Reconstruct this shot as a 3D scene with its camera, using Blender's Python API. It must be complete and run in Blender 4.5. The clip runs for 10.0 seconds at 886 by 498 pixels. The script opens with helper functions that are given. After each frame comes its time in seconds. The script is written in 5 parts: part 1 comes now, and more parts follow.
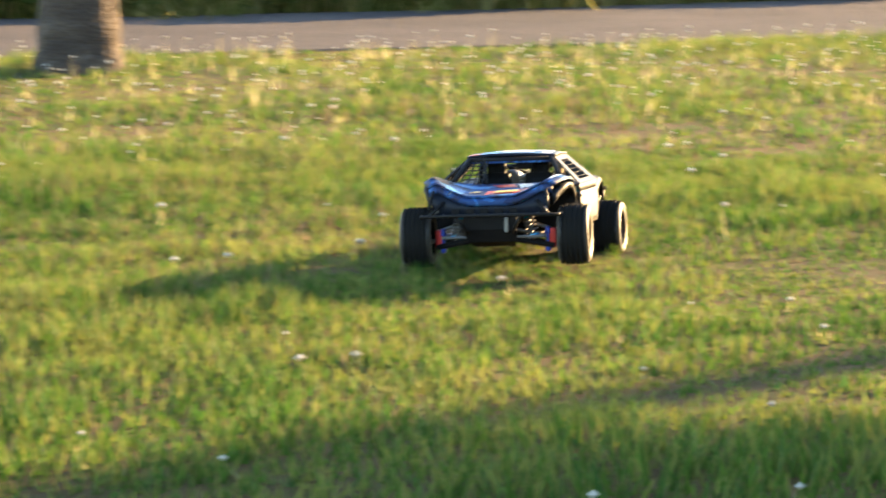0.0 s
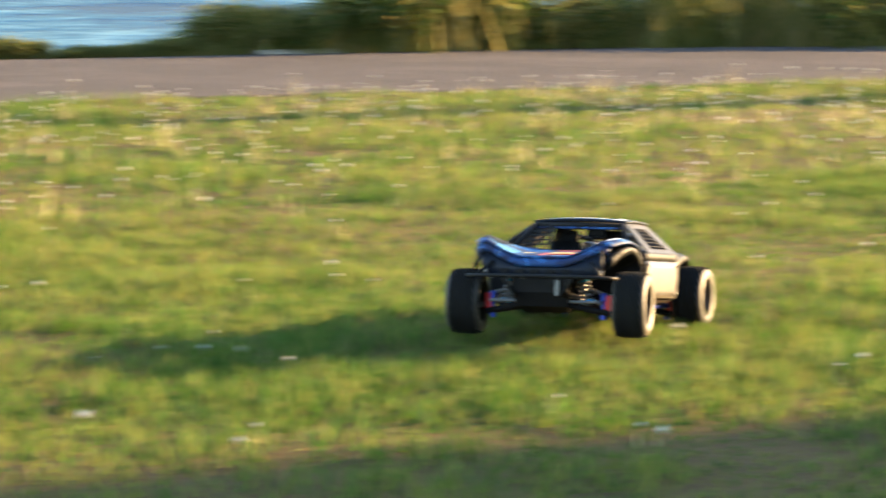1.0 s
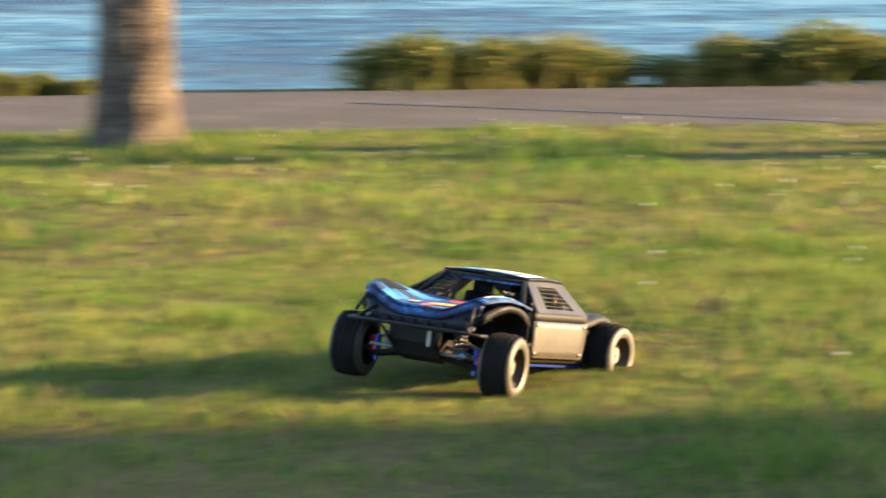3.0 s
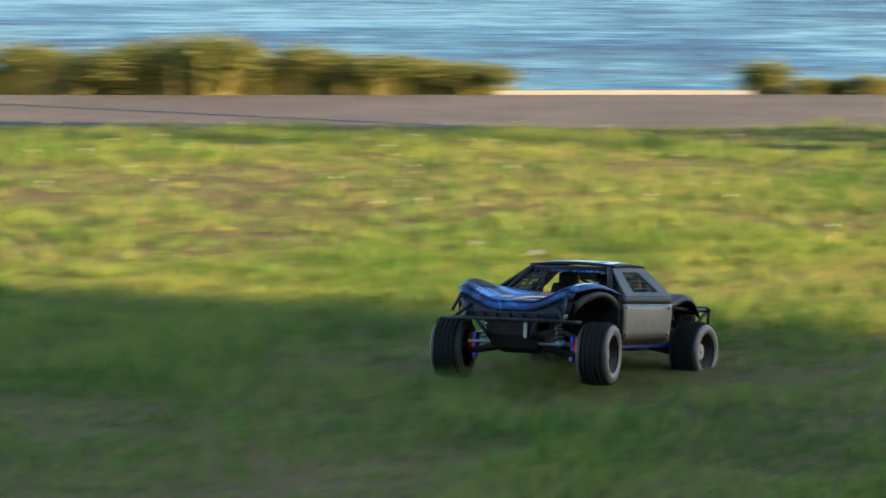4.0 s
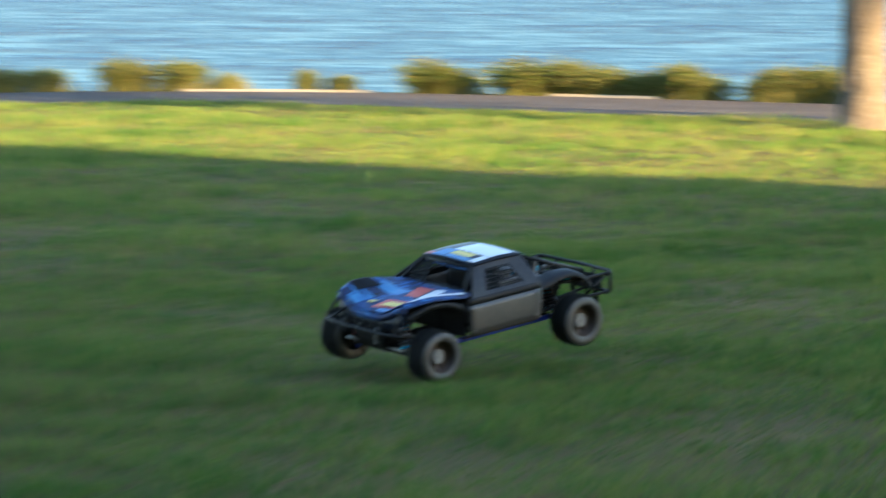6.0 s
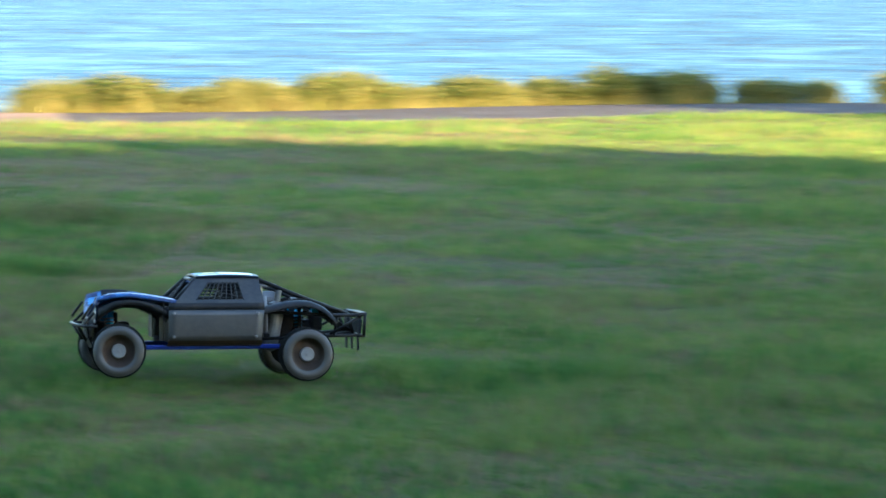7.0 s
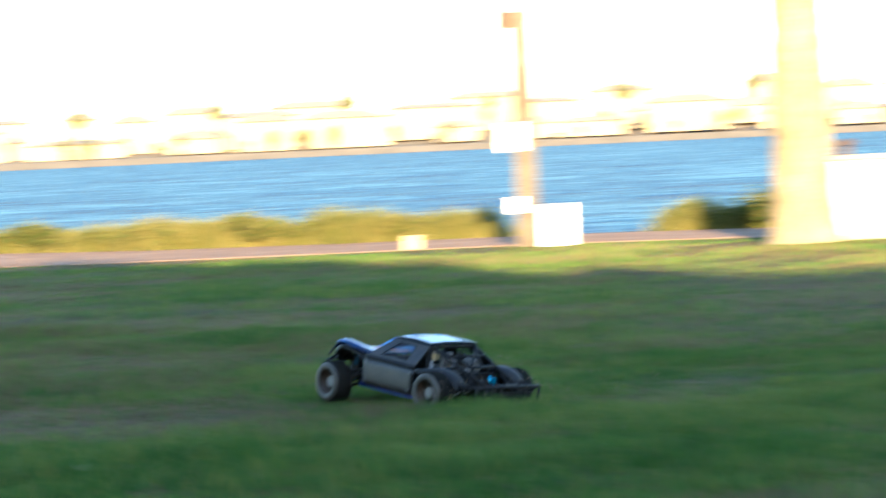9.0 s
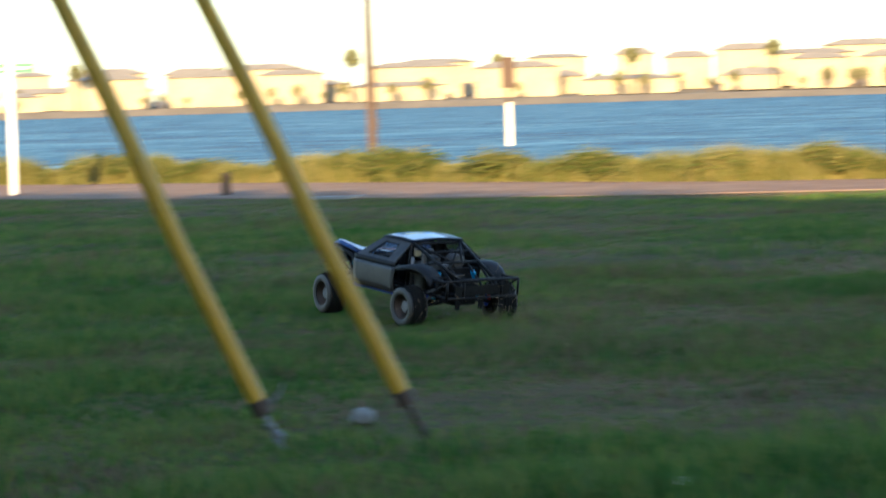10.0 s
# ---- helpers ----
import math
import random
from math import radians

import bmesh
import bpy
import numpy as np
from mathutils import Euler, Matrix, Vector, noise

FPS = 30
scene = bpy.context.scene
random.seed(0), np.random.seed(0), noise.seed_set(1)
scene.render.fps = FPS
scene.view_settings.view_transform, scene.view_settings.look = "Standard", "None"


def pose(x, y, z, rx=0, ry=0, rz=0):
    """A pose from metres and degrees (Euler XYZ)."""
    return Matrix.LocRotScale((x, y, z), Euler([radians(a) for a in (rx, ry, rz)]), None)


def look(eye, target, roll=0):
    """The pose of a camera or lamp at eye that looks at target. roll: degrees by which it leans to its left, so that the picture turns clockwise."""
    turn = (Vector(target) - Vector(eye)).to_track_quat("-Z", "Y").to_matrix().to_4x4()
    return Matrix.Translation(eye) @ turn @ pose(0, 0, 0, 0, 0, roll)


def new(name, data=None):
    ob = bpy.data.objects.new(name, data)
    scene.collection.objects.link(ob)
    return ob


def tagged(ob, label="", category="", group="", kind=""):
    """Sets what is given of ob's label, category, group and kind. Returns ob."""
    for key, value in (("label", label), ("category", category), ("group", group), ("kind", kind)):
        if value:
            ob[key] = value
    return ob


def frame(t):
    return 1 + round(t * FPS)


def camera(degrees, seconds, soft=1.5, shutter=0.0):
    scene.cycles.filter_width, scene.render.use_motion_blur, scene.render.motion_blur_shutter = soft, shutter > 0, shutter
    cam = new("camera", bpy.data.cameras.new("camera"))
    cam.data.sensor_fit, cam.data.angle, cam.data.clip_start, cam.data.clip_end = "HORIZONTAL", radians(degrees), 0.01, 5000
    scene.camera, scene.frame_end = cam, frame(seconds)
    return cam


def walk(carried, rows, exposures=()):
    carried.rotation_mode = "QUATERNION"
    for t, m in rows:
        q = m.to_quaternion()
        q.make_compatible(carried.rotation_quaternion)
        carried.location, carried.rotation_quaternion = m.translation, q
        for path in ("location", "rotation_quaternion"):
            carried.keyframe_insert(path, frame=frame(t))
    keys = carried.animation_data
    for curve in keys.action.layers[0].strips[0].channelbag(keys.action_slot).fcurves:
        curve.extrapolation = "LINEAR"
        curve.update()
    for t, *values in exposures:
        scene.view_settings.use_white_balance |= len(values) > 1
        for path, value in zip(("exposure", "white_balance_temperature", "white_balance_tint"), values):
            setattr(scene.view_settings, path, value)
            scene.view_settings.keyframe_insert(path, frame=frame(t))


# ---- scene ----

# ============ camera ============
cam = camera(14.9, 10.0, soft=1.5, shutter=0.7)

# seconds, x, y, z, yaw, pitch, lean
CAMERA_ROWS = [
    (0.0, 0.17, 0.05, 1.230, -3.50, -7.22, -0.14),
    (0.0334, 0.18, 0.02, 1.232, -3.20, -7.20, -0.13),
    (0.3, 0.36, -0.78, 1.262, 4.46, -6.88, 0.17),
    (0.5, 0.31, -1.13, 1.258, 8.15, -6.75, 0.01),
    (0.7, 0.30, -1.31, 1.244, 10.39, -6.63, 0.02),
    (1.0, 0.33, -1.41, 1.223, 13.89, -6.57, 0.21),
    (1.3, 0.35, -1.44, 1.213, 17.54, -6.52, -0.14),
    (1.5, 0.40, -1.60, 1.229, 19.37, -6.51, -0.16),
    (2.0, 0.78, -2.66, 1.323, 23.05, -6.37, 0.01),
    (2.5, 0.87, -2.69, 1.263, 27.13, -6.17, -0.00),
    (2.7, 0.83, -2.80, 1.255, 28.92, -6.12, -0.12),
    (3.8, 1.96, -4.20, 1.259, 45.50, -5.82, 0.04),
    (4.0, 2.41, -4.59, 1.261, 48.58, -5.75, -0.01),
    (4.5, 2.93, -4.76, 1.272, 56.71, -5.68, 0.13),
    (5.0, 3.75, -5.26, 1.226, 64.05, -5.34, 0.10),
    (5.3, 4.95, -5.85, 1.247, 69.33, -5.14, 0.10),
    (5.5, 5.84, -6.17, 1.256, 72.71, -5.01, 0.20),
    (5.8, 7.38, -6.86, 1.249, 76.24, -4.82, 0.01),
    (6.0, 8.51, -7.18, 1.239, 79.02, -4.60, 0.11),
    (6.2, 9.60, -7.37, 1.232, 81.44, -4.44, 0.02),
    (7.5, 8.20, -7.00, 1.239, 99.70, -4.33, 0.26),
    (7.8, 8.40, -6.96, 1.248, 104.54, -3.98, -0.18),
    (8.0, 8.34, -7.00, 1.224, 108.09, -3.62, -0.75),
    (8.3, 7.79, -7.21, 1.171, 114.65, -2.56, -1.52),
    (8.5, 7.15, -7.52, 1.117, 118.50, -2.09, -2.02),
    (8.6, 6.76, -7.74, 1.092, 119.86, -1.94, -2.22),
    (9.0, 4.87, -8.93, 1.020, 125.85, -1.78, -2.61),
    (9.3, 3.70, -9.91, 0.961, 129.49, -1.98, -2.50),
    (9.5, 3.18, -10.43, 0.905, 131.30, -2.11, -2.34),
    (10.0, 2.34, -11.37, 0.882, 135.17, -2.51, -1.72),
]
EXPOSURES = [(0.0, 3.0, 7100, 13), (2.7, 2.9, 7100, 13), (4.0, 2.8, 6800, 11), (6.2, 3.0, 6600, 8), (7.3, 3.45, 5950, 6), (8.6, 3.33, 6000, 7), (9.2, 2.6, 6000, 8), (10.0, 2.2, 6150, 10)]
walk(cam, [(t, pose(x, y, z, 90 + pitch, 0, yaw) @ pose(0, 0, 0, 0, 0, lean)) for t, x, y, z, yaw, pitch, lean in CAMERA_ROWS], EXPOSURES)

# the truck: seconds, x, y, lift, heading, nose-up pitch, roll, height of the front and of the rear wheels on the body
TRUCK_ROWS = [
    (0.0, 0.954, 9.453, -0.008, 254.5, 3.2, 2.6, 0.098, 0.077),
    (0.0334, 0.897, 9.389, -0.001, 255.022, 3.248, 2.384, 0.096, 0.075),
    (0.2, 0.010, 8.386, 0.115, 263.2, 4.0, -1.0, 0.070, 0.043),
    (0.5, -0.960, 7.862, -0.018, 267.1, 4.5, 0.3, 0.096, 0.102),
    (0.8, -1.236, 7.362, -0.024, 265.6, 8.4, 0.5, 0.100, 0.124),
    (1.0, -1.407, 7.116, -0.013, 264.6, 7.2, 1.3, 0.094, 0.116),
    (1.5, -1.908, 6.391, 0.010, 265.2, 7.0, -0.9, 0.076, 0.070),
    (1.6, -1.954, 6.147, 0.020, 265.5, 6.7, -1.2, 0.074, 0.070),
    (2.0, -2.309, 5.446, -0.012, 264.0, 4.8, 0.8, 0.106, 0.108),
    (2.5, -2.900, 4.767, -0.019, 269.9, 7.2, -1.8, 0.081, 0.099),
    (2.6, -3.088, 4.726, -0.031, 270.4, 7.4, -4.8, 0.091, 0.122),
    (3.8, -4.236, 2.367, -0.041, 285.7, 10.2, -2.7, 0.082, 0.148),
    (4.0, -4.179, 1.699, -0.005, 288.9, 5.7, 1.3, 0.077, 0.074),
    (4.4, -4.641, 0.914, -0.013, 296.1, 3.1, 0.2, 0.076, 0.076),
    (4.5, -4.667, 0.638, -0.024, 297.8, 2.0, 0.5, 0.089, 0.071),
    (5.0, -4.764, -0.805, -0.061, 307.6, 7.3, -2.6, 0.111, 0.141),
    (5.4, -3.968, -2.419, 0.065, 305.5, -0.0, -1.7, 0.072, 0.069),
    (5.5, -3.765, -2.803, 0.074, 304.2, -2.1, -1.9, 0.069, 0.055),
    (5.8, -2.776, -4.147, 0.068, 300.7, -6.0, -5.5, 0.064, 0.077),
    (6.0, -1.896, -5.095, 0.063, 297.5, -8.3, -4.8, 0.086, 0.079),
    (6.2, -0.654, -5.970, 0.070, 298.9, -9.2, -1.4, 0.116, 0.068),
    (7.4, -2.309, -9.191, 0.010, 276.5, 3.8, 4.1, 0.068, 0.070),
    (7.5, -2.337, -9.441, 0.017, 276.0, 4.4, 2.9, 0.066, 0.060),
    (8.0, -2.496, -11.319, 0.002, 272.4, 5.0, -0.3, 0.065, 0.084),
    (8.3, -3.081, -12.848, -0.039, 274.1, 3.6, -5.3, 0.087, 0.124),
    (8.5, -3.365, -13.680, -0.055, 265.8, 3.4, -5.0, 0.123, 0.126),
    (9.0, -5.969, -16.907, -0.048, 258.3, 8.7, 2.6, 0.088, 0.143),
    (9.1, -6.331, -17.529, -0.020, 257.8, 8.2, 3.3, 0.066, 0.120),
    (9.5, -6.904, -19.397, 0.001, 257.6, 6.7, 2.1, 0.076, 0.077),
    (10.0, -7.215, -21.163, 0.039, 259.6, 6.5, 0.1, 0.041, 0.070),
]

# ============ sky and sun ============
SUN_AZIMUTH, SUN_HEIGHT = 39.0, 12.0
world = bpy.data.worlds.new("evening_sky")
scene.world = world
world.use_nodes = True
wn = world.node_tree
sky = wn.nodes.new("ShaderNodeTexSky")
sky.sky_type = "NISHITA"
sky.sun_disc = False
sky.sun_elevation, sky.sun_rotation = radians(SUN_HEIGHT), radians(90 - SUN_AZIMUTH)
sky.dust_density = 0.6
sky.ozone_density = 2.5
wn.nodes["Background"].inputs[1].default_value = 0.11
wn.links.new(sky.outputs[0], wn.nodes["Background"].inputs[0])
sun = new("sun", bpy.data.lights.new("sun", "SUN"))
sun.data.energy, sun.data.angle, sun.data.color = 4.2, radians(0.55), (1.0, 0.70, 0.36)
TO_SUN = Vector((math.cos(radians(SUN_AZIMUTH)) * math.cos(radians(SUN_HEIGHT)), math.sin(radians(SUN_AZIMUTH)) * math.cos(radians(SUN_HEIGHT)), math.sin(radians(SUN_HEIGHT))))
sun.matrix_world = look(TO_SUN * 50, (0, 0, 0))

# ============ materials ============
def material(name, colors, rough=0.7, metal=0.0, scale=8.0, bump=0.0, bump_scale=40.0, spread=0.35, island=0.0, spec=0.4, stretch=None):
    """A surface of two or three colours mixed by noise at two scales, with fine relief."""
    m = bpy.data.materials.new(name)
    m.use_nodes = True
    nt = m.node_tree
    b = nt.nodes["Principled BSDF"]
    b.inputs["Roughness"].default_value, b.inputs["Metallic"].default_value = rough, metal
    b.inputs["Specular IOR Level"].default_value = spec
    tc = nt.nodes.new("ShaderNodeTexCoord")
    mp = nt.nodes.new("ShaderNodeMapping")
    nt.links.new(tc.outputs["Object"], mp.inputs[0])
    if stretch:
        mp.inputs["Scale"].default_value = stretch
    n1 = nt.nodes.new("ShaderNodeTexNoise")
    n1.inputs["Scale"].default_value, n1.inputs["Detail"].default_value = scale, 6
    n2 = nt.nodes.new("ShaderNodeTexNoise")
    n2.inputs["Scale"].default_value, n2.inputs["Detail"].default_value = scale * 9, 3
    for n in (n1, n2):
        nt.links.new(mp.outputs[0], n.inputs[0])
    add = nt.nodes.new("ShaderNodeMath")
    add.operation = "MULTIPLY_ADD"
    add.inputs[1].default_value = 0.45
    nt.links.new(n2.outputs[0], add.inputs[0])
    nt.links.new(n1.outputs[0], add.inputs[2])
    fac = add.outputs[0]
    if island:
        geo = nt.nodes.new("ShaderNodeNewGeometry")
        mad = nt.nodes.new("ShaderNodeMath")
        mad.operation = "MULTIPLY_ADD"
        mad.inputs[1].default_value = island
        nt.links.new(geo.outputs["Random Per Island"], mad.inputs[0])
        nt.links.new(fac, mad.inputs[2])
        fac = mad.outputs[0]
    ramp = nt.nodes.new("ShaderNodeValToRGB")
    mid = 0.72 + island / 2
    els = ramp.color_ramp.elements
    els[0].position, els[1].position = max(0.0, mid - spread), min(1.0, mid + spread)
    els[0].color, els[1].color = (*colors[0], 1), (*colors[-1], 1)
    if len(colors) == 3:
        e = els.new(min(0.99, mid))
        e.color = (*colors[1], 1)
    nt.links.new(fac, ramp.inputs[0])
    nt.links.new(ramp.outputs[0], b.inputs["Base Color"])
    if bump:
        n3 = nt.nodes.new("ShaderNodeTexNoise")
        n3.inputs["Scale"].default_value, n3.inputs["Detail"].default_value = bump_scale, 5
        nt.links.new(mp.outputs[0], n3.inputs[0])
        bp = nt.nodes.new("ShaderNodeBump")
        bp.inputs["Strength"].default_value, bp.inputs["Distance"].default_value = bump, 0.02
        nt.links.new(n3.outputs[0], bp.inputs["Height"])
        nt.links.new(bp.outputs[0], b.inputs["Normal"])
    return m


def leafy(m, amount):
    """Lets light through thin leaves and blades."""
    nt = m.node_tree
    b = nt.nodes["Principled BSDF"]
    out = nt.nodes["Material Output"]
    tr = nt.nodes.new("ShaderNodeBsdfTranslucent")
    src = b.inputs["Base Color"].links[0].from_socket
    nt.links.new(src, tr.inputs[0])
    mix = nt.nodes.new("ShaderNodeMixShader")
    mix.inputs[0].default_value = amount
    nt.links.new(b.outputs[0], mix.inputs[1])
    nt.links.new(tr.outputs[0], mix.inputs[2])
    nt.links.new(mix.outputs[0], out.inputs[0])
    return m


M_SOIL = material("lawn_ground", [(0.038, 0.034, 0.010), (0.082, 0.054, 0.019), (0.135, 0.080, 0.032)], 0.95, spec=0.1, scale=0.7, bump=0.3, bump_scale=30, spread=0.3)
M_GRASS = leafy(material("grass_blades", [(0.026, 0.074, 0.014), (0.086, 0.170, 0.022), (0.190, 0.205, 0.048)], 0.7, scale=0.8, spread=0.42, island=0.5, spec=0.12), 0.35)
# lusher turf, with the shaded lawn's darker, bluer tone put into its colour
M_LUSH_SHADE = leafy(material("lush_shade_blades", [(0.022, 0.080, 0.018), (0.060, 0.148, 0.030), (0.125, 0.178, 0.050)], 0.7, scale=0.8, spread=0.42, island=0.5, spec=0.12), 0.35)
M_DEAD = leafy(material("dead_grass_blades", [(0.095, 0.066, 0.038), (0.150, 0.108, 0.064), (0.22, 0.16, 0.095)], 0.8, scale=1.5, island=0.4, spec=0.1), 0.3)
M_STEM = leafy(material("dry_stems", [(0.30, 0.27, 0.11), (0.50, 0.44, 0.23)], 0.8, scale=3, island=0.3), 0.4)
M_DUST = material("thrown_turf", [(0.11, 0.078, 0.050), (0.20, 0.15, 0.095)], 0.95, scale=6, island=0.4)
M_HEAD = leafy(material("seed_heads", [(0.48, 0.46, 0.39), (0.66, 0.64, 0.56)], 0.9, scale=20), 0.4)
M_ASPHALT = material("path_asphalt", [(0.058, 0.050, 0.046), (0.080, 0.069, 0.062), (0.108, 0.092, 0.082)], 0.95, spec=0.1, scale=1.2, bump=0.5, bump_scale=160)
M_PALEPATH = material("pale_concrete_path", [(0.180, 0.116, 0.080), (0.240, 0.158, 0.110), (0.30, 0.205, 0.142)], 0.95, spec=0.1, scale=1.2, bump=0.4, bump_scale=120)
M_CRACK = material("tar_seam", [(0.018, 0.018, 0.020), (0.035, 0.034, 0.034)], 0.6, scale=6)
M_SAND = material("pale_sand", [(0.26, 0.21, 0.14), (0.37, 0.31, 0.21)], 0.95, scale=5, bump=0.5, bump_scale=60)
M_BEACH = material("far_beach", [(0.11, 0.092, 0.062), (0.20, 0.165, 0.115)], 0.95, scale=0.15)
M_BANK = material("bank_earth", [(0.10, 0.08, 0.05), (0.20, 0.16, 0.10)], 0.95, scale=2, bump=0.6, bump_scale=12)
M_STRAW = leafy(material("shore_straw", [(0.090, 0.112, 0.024), (0.175, 0.175, 0.046), (0.28, 0.240, 0.085)], 0.8, scale=1.0, spread=0.4, island=0.5, spec=0.1), 0.4)
M_LEAF = leafy(material("shrub_leaves", [(0.034, 0.058, 0.012), (0.080, 0.112, 0.022), (0.160, 0.150, 0.046)], 0.7, scale=1.2, spread=0.45, island=0.5, spec=0.15), 0.4)
M_TWIG = material("twigs", [(0.07, 0.05, 0.03), (0.14, 0.10, 0.06)], 0.9, scale=10)
M_BARK = material("palm_bark", [(0.035, 0.028, 0.023), (0.080, 0.064, 0.051), (0.16, 0.13, 0.10)], 0.95, spec=0.1, scale=4, spread=0.28, bump=1.0, bump_scale=22, stretch=(1, 1, 2.2))
M_PALEBARK = material("pale_palm_bark", [(0.17, 0.130, 0.080), (0.24, 0.190, 0.118), (0.33, 0.270, 0.170)], 0.95, spec=0.1, scale=3, spread=0.35, bump=0.5, bump_scale=18, stretch=(1, 1, 1.6))
M_GREYBARK = material("grey_palm_bark", [(0.075, 0.060, 0.046), (0.115, 0.094, 0.072), (0.17, 0.145, 0.11)], 0.95, spec=0.1, scale=3, spread=0.3, bump=0.6, bump_scale=18, stretch=(1, 1, 1.6))
M_FROND = leafy(material("palm_frond", [(0.05, 0.09, 0.02), (0.12, 0.16, 0.04)], 0.5, scale=3, island=0.3), 0.25)
M_DRYFROND = material("dead_frond", [(0.50, 0.40, 0.22), (0.68, 0.57, 0.34)], 0.8, scale=6, bump=0.4)
M_CREAM = material("cream_paint", [(0.62, 0.55, 0.40), (0.76, 0.70, 0.55)], 0.7, scale=3, bump=0.1)
M_WHITE = material("white_paint", [(0.70, 0.69, 0.66), (0.82, 0.81, 0.78)], 0.6, scale=5)
M_PAPER = material("dull_paper", [(0.34, 0.33, 0.30), (0.50, 0.48, 0.44)], 0.9, scale=30)
M_LID = material("tan_lid", [(0.36, 0.28, 0.15), (0.48, 0.38, 0.22)], 0.7, scale=4)
M_CONC = material("concrete", [(0.17, 0.165, 0.15), (0.28, 0.27, 0.25)], 0.95, scale=6, bump=0.4)
M_WOOD = material("weathered_wood", [(0.045, 0.028, 0.020), (0.095, 0.062, 0.042)], 0.9, scale=4, bump=0.5, stretch=(6, 6, 0.6))
M_YELLOW = material("yellow_plastic", [(0.33, 0.18, 0.010), (0.45, 0.26, 0.016)], 0.45, scale=4, bump=0.08)
M_GALV = material("galvanised_steel", [(0.13, 0.13, 0.13), (0.24, 0.24, 0.24)], 0.55, 0.6, scale=12)
M_GREEN = material("green_sign", [(0.01, 0.14, 0.06), (0.015, 0.18, 0.08)], 0.5, scale=3)
M_ROOFT = material("roof_tiles", [(0.19, 0.165, 0.130), (0.31, 0.270, 0.21)], 0.9, scale=0.2)
M_STUCCO = material("house_stucco", [(0.24, 0.195, 0.120), (0.38, 0.32, 0.215)], 0.9, scale=0.12)
M_GLASSD = material("dark_window", [(0.03, 0.04, 0.05), (0.07, 0.08, 0.09)], 0.15, scale=0.5)
M_FARGREEN = material("far_trees", [(0.075, 0.082, 0.032), (0.15, 0.140, 0.060)], 0.9, scale=0.25)
# truck
M_PANEL = material("dusty_black_panel", [(0.020, 0.021, 0.024), (0.029, 0.029, 0.031), (0.060, 0.054, 0.046)], 0.5, spec=0.3, scale=7, spread=0.4, bump=0.05)
M_DOOR = material("dust_covered_door", [(0.017, 0.017, 0.018), (0.027, 0.025, 0.024), (0.046, 0.041, 0.034)], 0.48, spec=0.75, scale=7, spread=0.4, bump=0.05)
M_BLACK = material("black_plastic", [(0.004, 0.004, 0.005), (0.011, 0.010, 0.010)], 0.6, scale=12, spec=0.12)
M_TUBE = material("black_tube", [(0.006, 0.006, 0.007), (0.020, 0.018, 0.016)], 0.5, 0.0, scale=15, spec=0.15)
M_TYRE = material("tyre_rubber", [(0.009, 0.009, 0.009), (0.020, 0.019, 0.017)], 0.9, scale=14, bump=0.2, spec=0.1)
M_WALL = material("dusty_sidewall", [(0.024, 0.022, 0.019), (0.054, 0.047, 0.038)], 0.55, scale=16, spec=0.65)
M_RIM = material("dusty_rim", [(0.024, 0.016, 0.011), (0.070, 0.042, 0.026)], 0.6, 0.1, scale=12)
M_HUB = material("silver_hub", [(0.17, 0.17, 0.17), (0.27, 0.26, 0.25)], 0.5, 0.4, scale=20)
M_CYAN = material("anodised_blue", [(0.01, 0.20, 0.40), (0.02, 0.36, 0.58)], 0.3, 0.6, scale=10)
M_RED = material("anodised_red", [(0.22, 0.010, 0.010), (0.34, 0.02, 0.02)], 0.35, 0.5, scale=10)
M_DEEPBLUE = material("anodised_violet", [(0.01, 0.025, 0.20), (0.02, 0.05, 0.32)], 0.35, 0.5, scale=10)
M_STEEL = material("grey_steel", [(0.10, 0.10, 0.10), (0.22, 0.21, 0.20)], 0.45, 0.6, scale=15)
M_SMOKE = material("smoky_blue_plastic", [(0.005, 0.006, 0.010), (0.008, 0.012, 0.022), (0.018, 0.020, 0.024)], 0.4, spec=0.15, scale=9)
M_ARCH = material("dark_dusty_arch", [(0.008, 0.008, 0.009), (0.016, 0.016, 0.017), (0.040, 0.036, 0.030)], 0.55, spec=0.2, scale=9)
for dusty, share in ((M_DOOR, 0.12), (M_WALL, 0.2), (M_PANEL, 0.1)):
    shader = dusty.node_tree.nodes["Principled BSDF"]
    shader.inputs["Sheen Weight"].default_value = share
    shader.inputs["Sheen Roughness"].default_value = 0.45
    shader.inputs["Sheen Tint"].default_value = (0.85, 0.72, 0.52, 1)
M_NET = material("window_net", [(0.012, 0.012, 0.012), (0.025, 0.025, 0.025)], 0.9, scale=20)


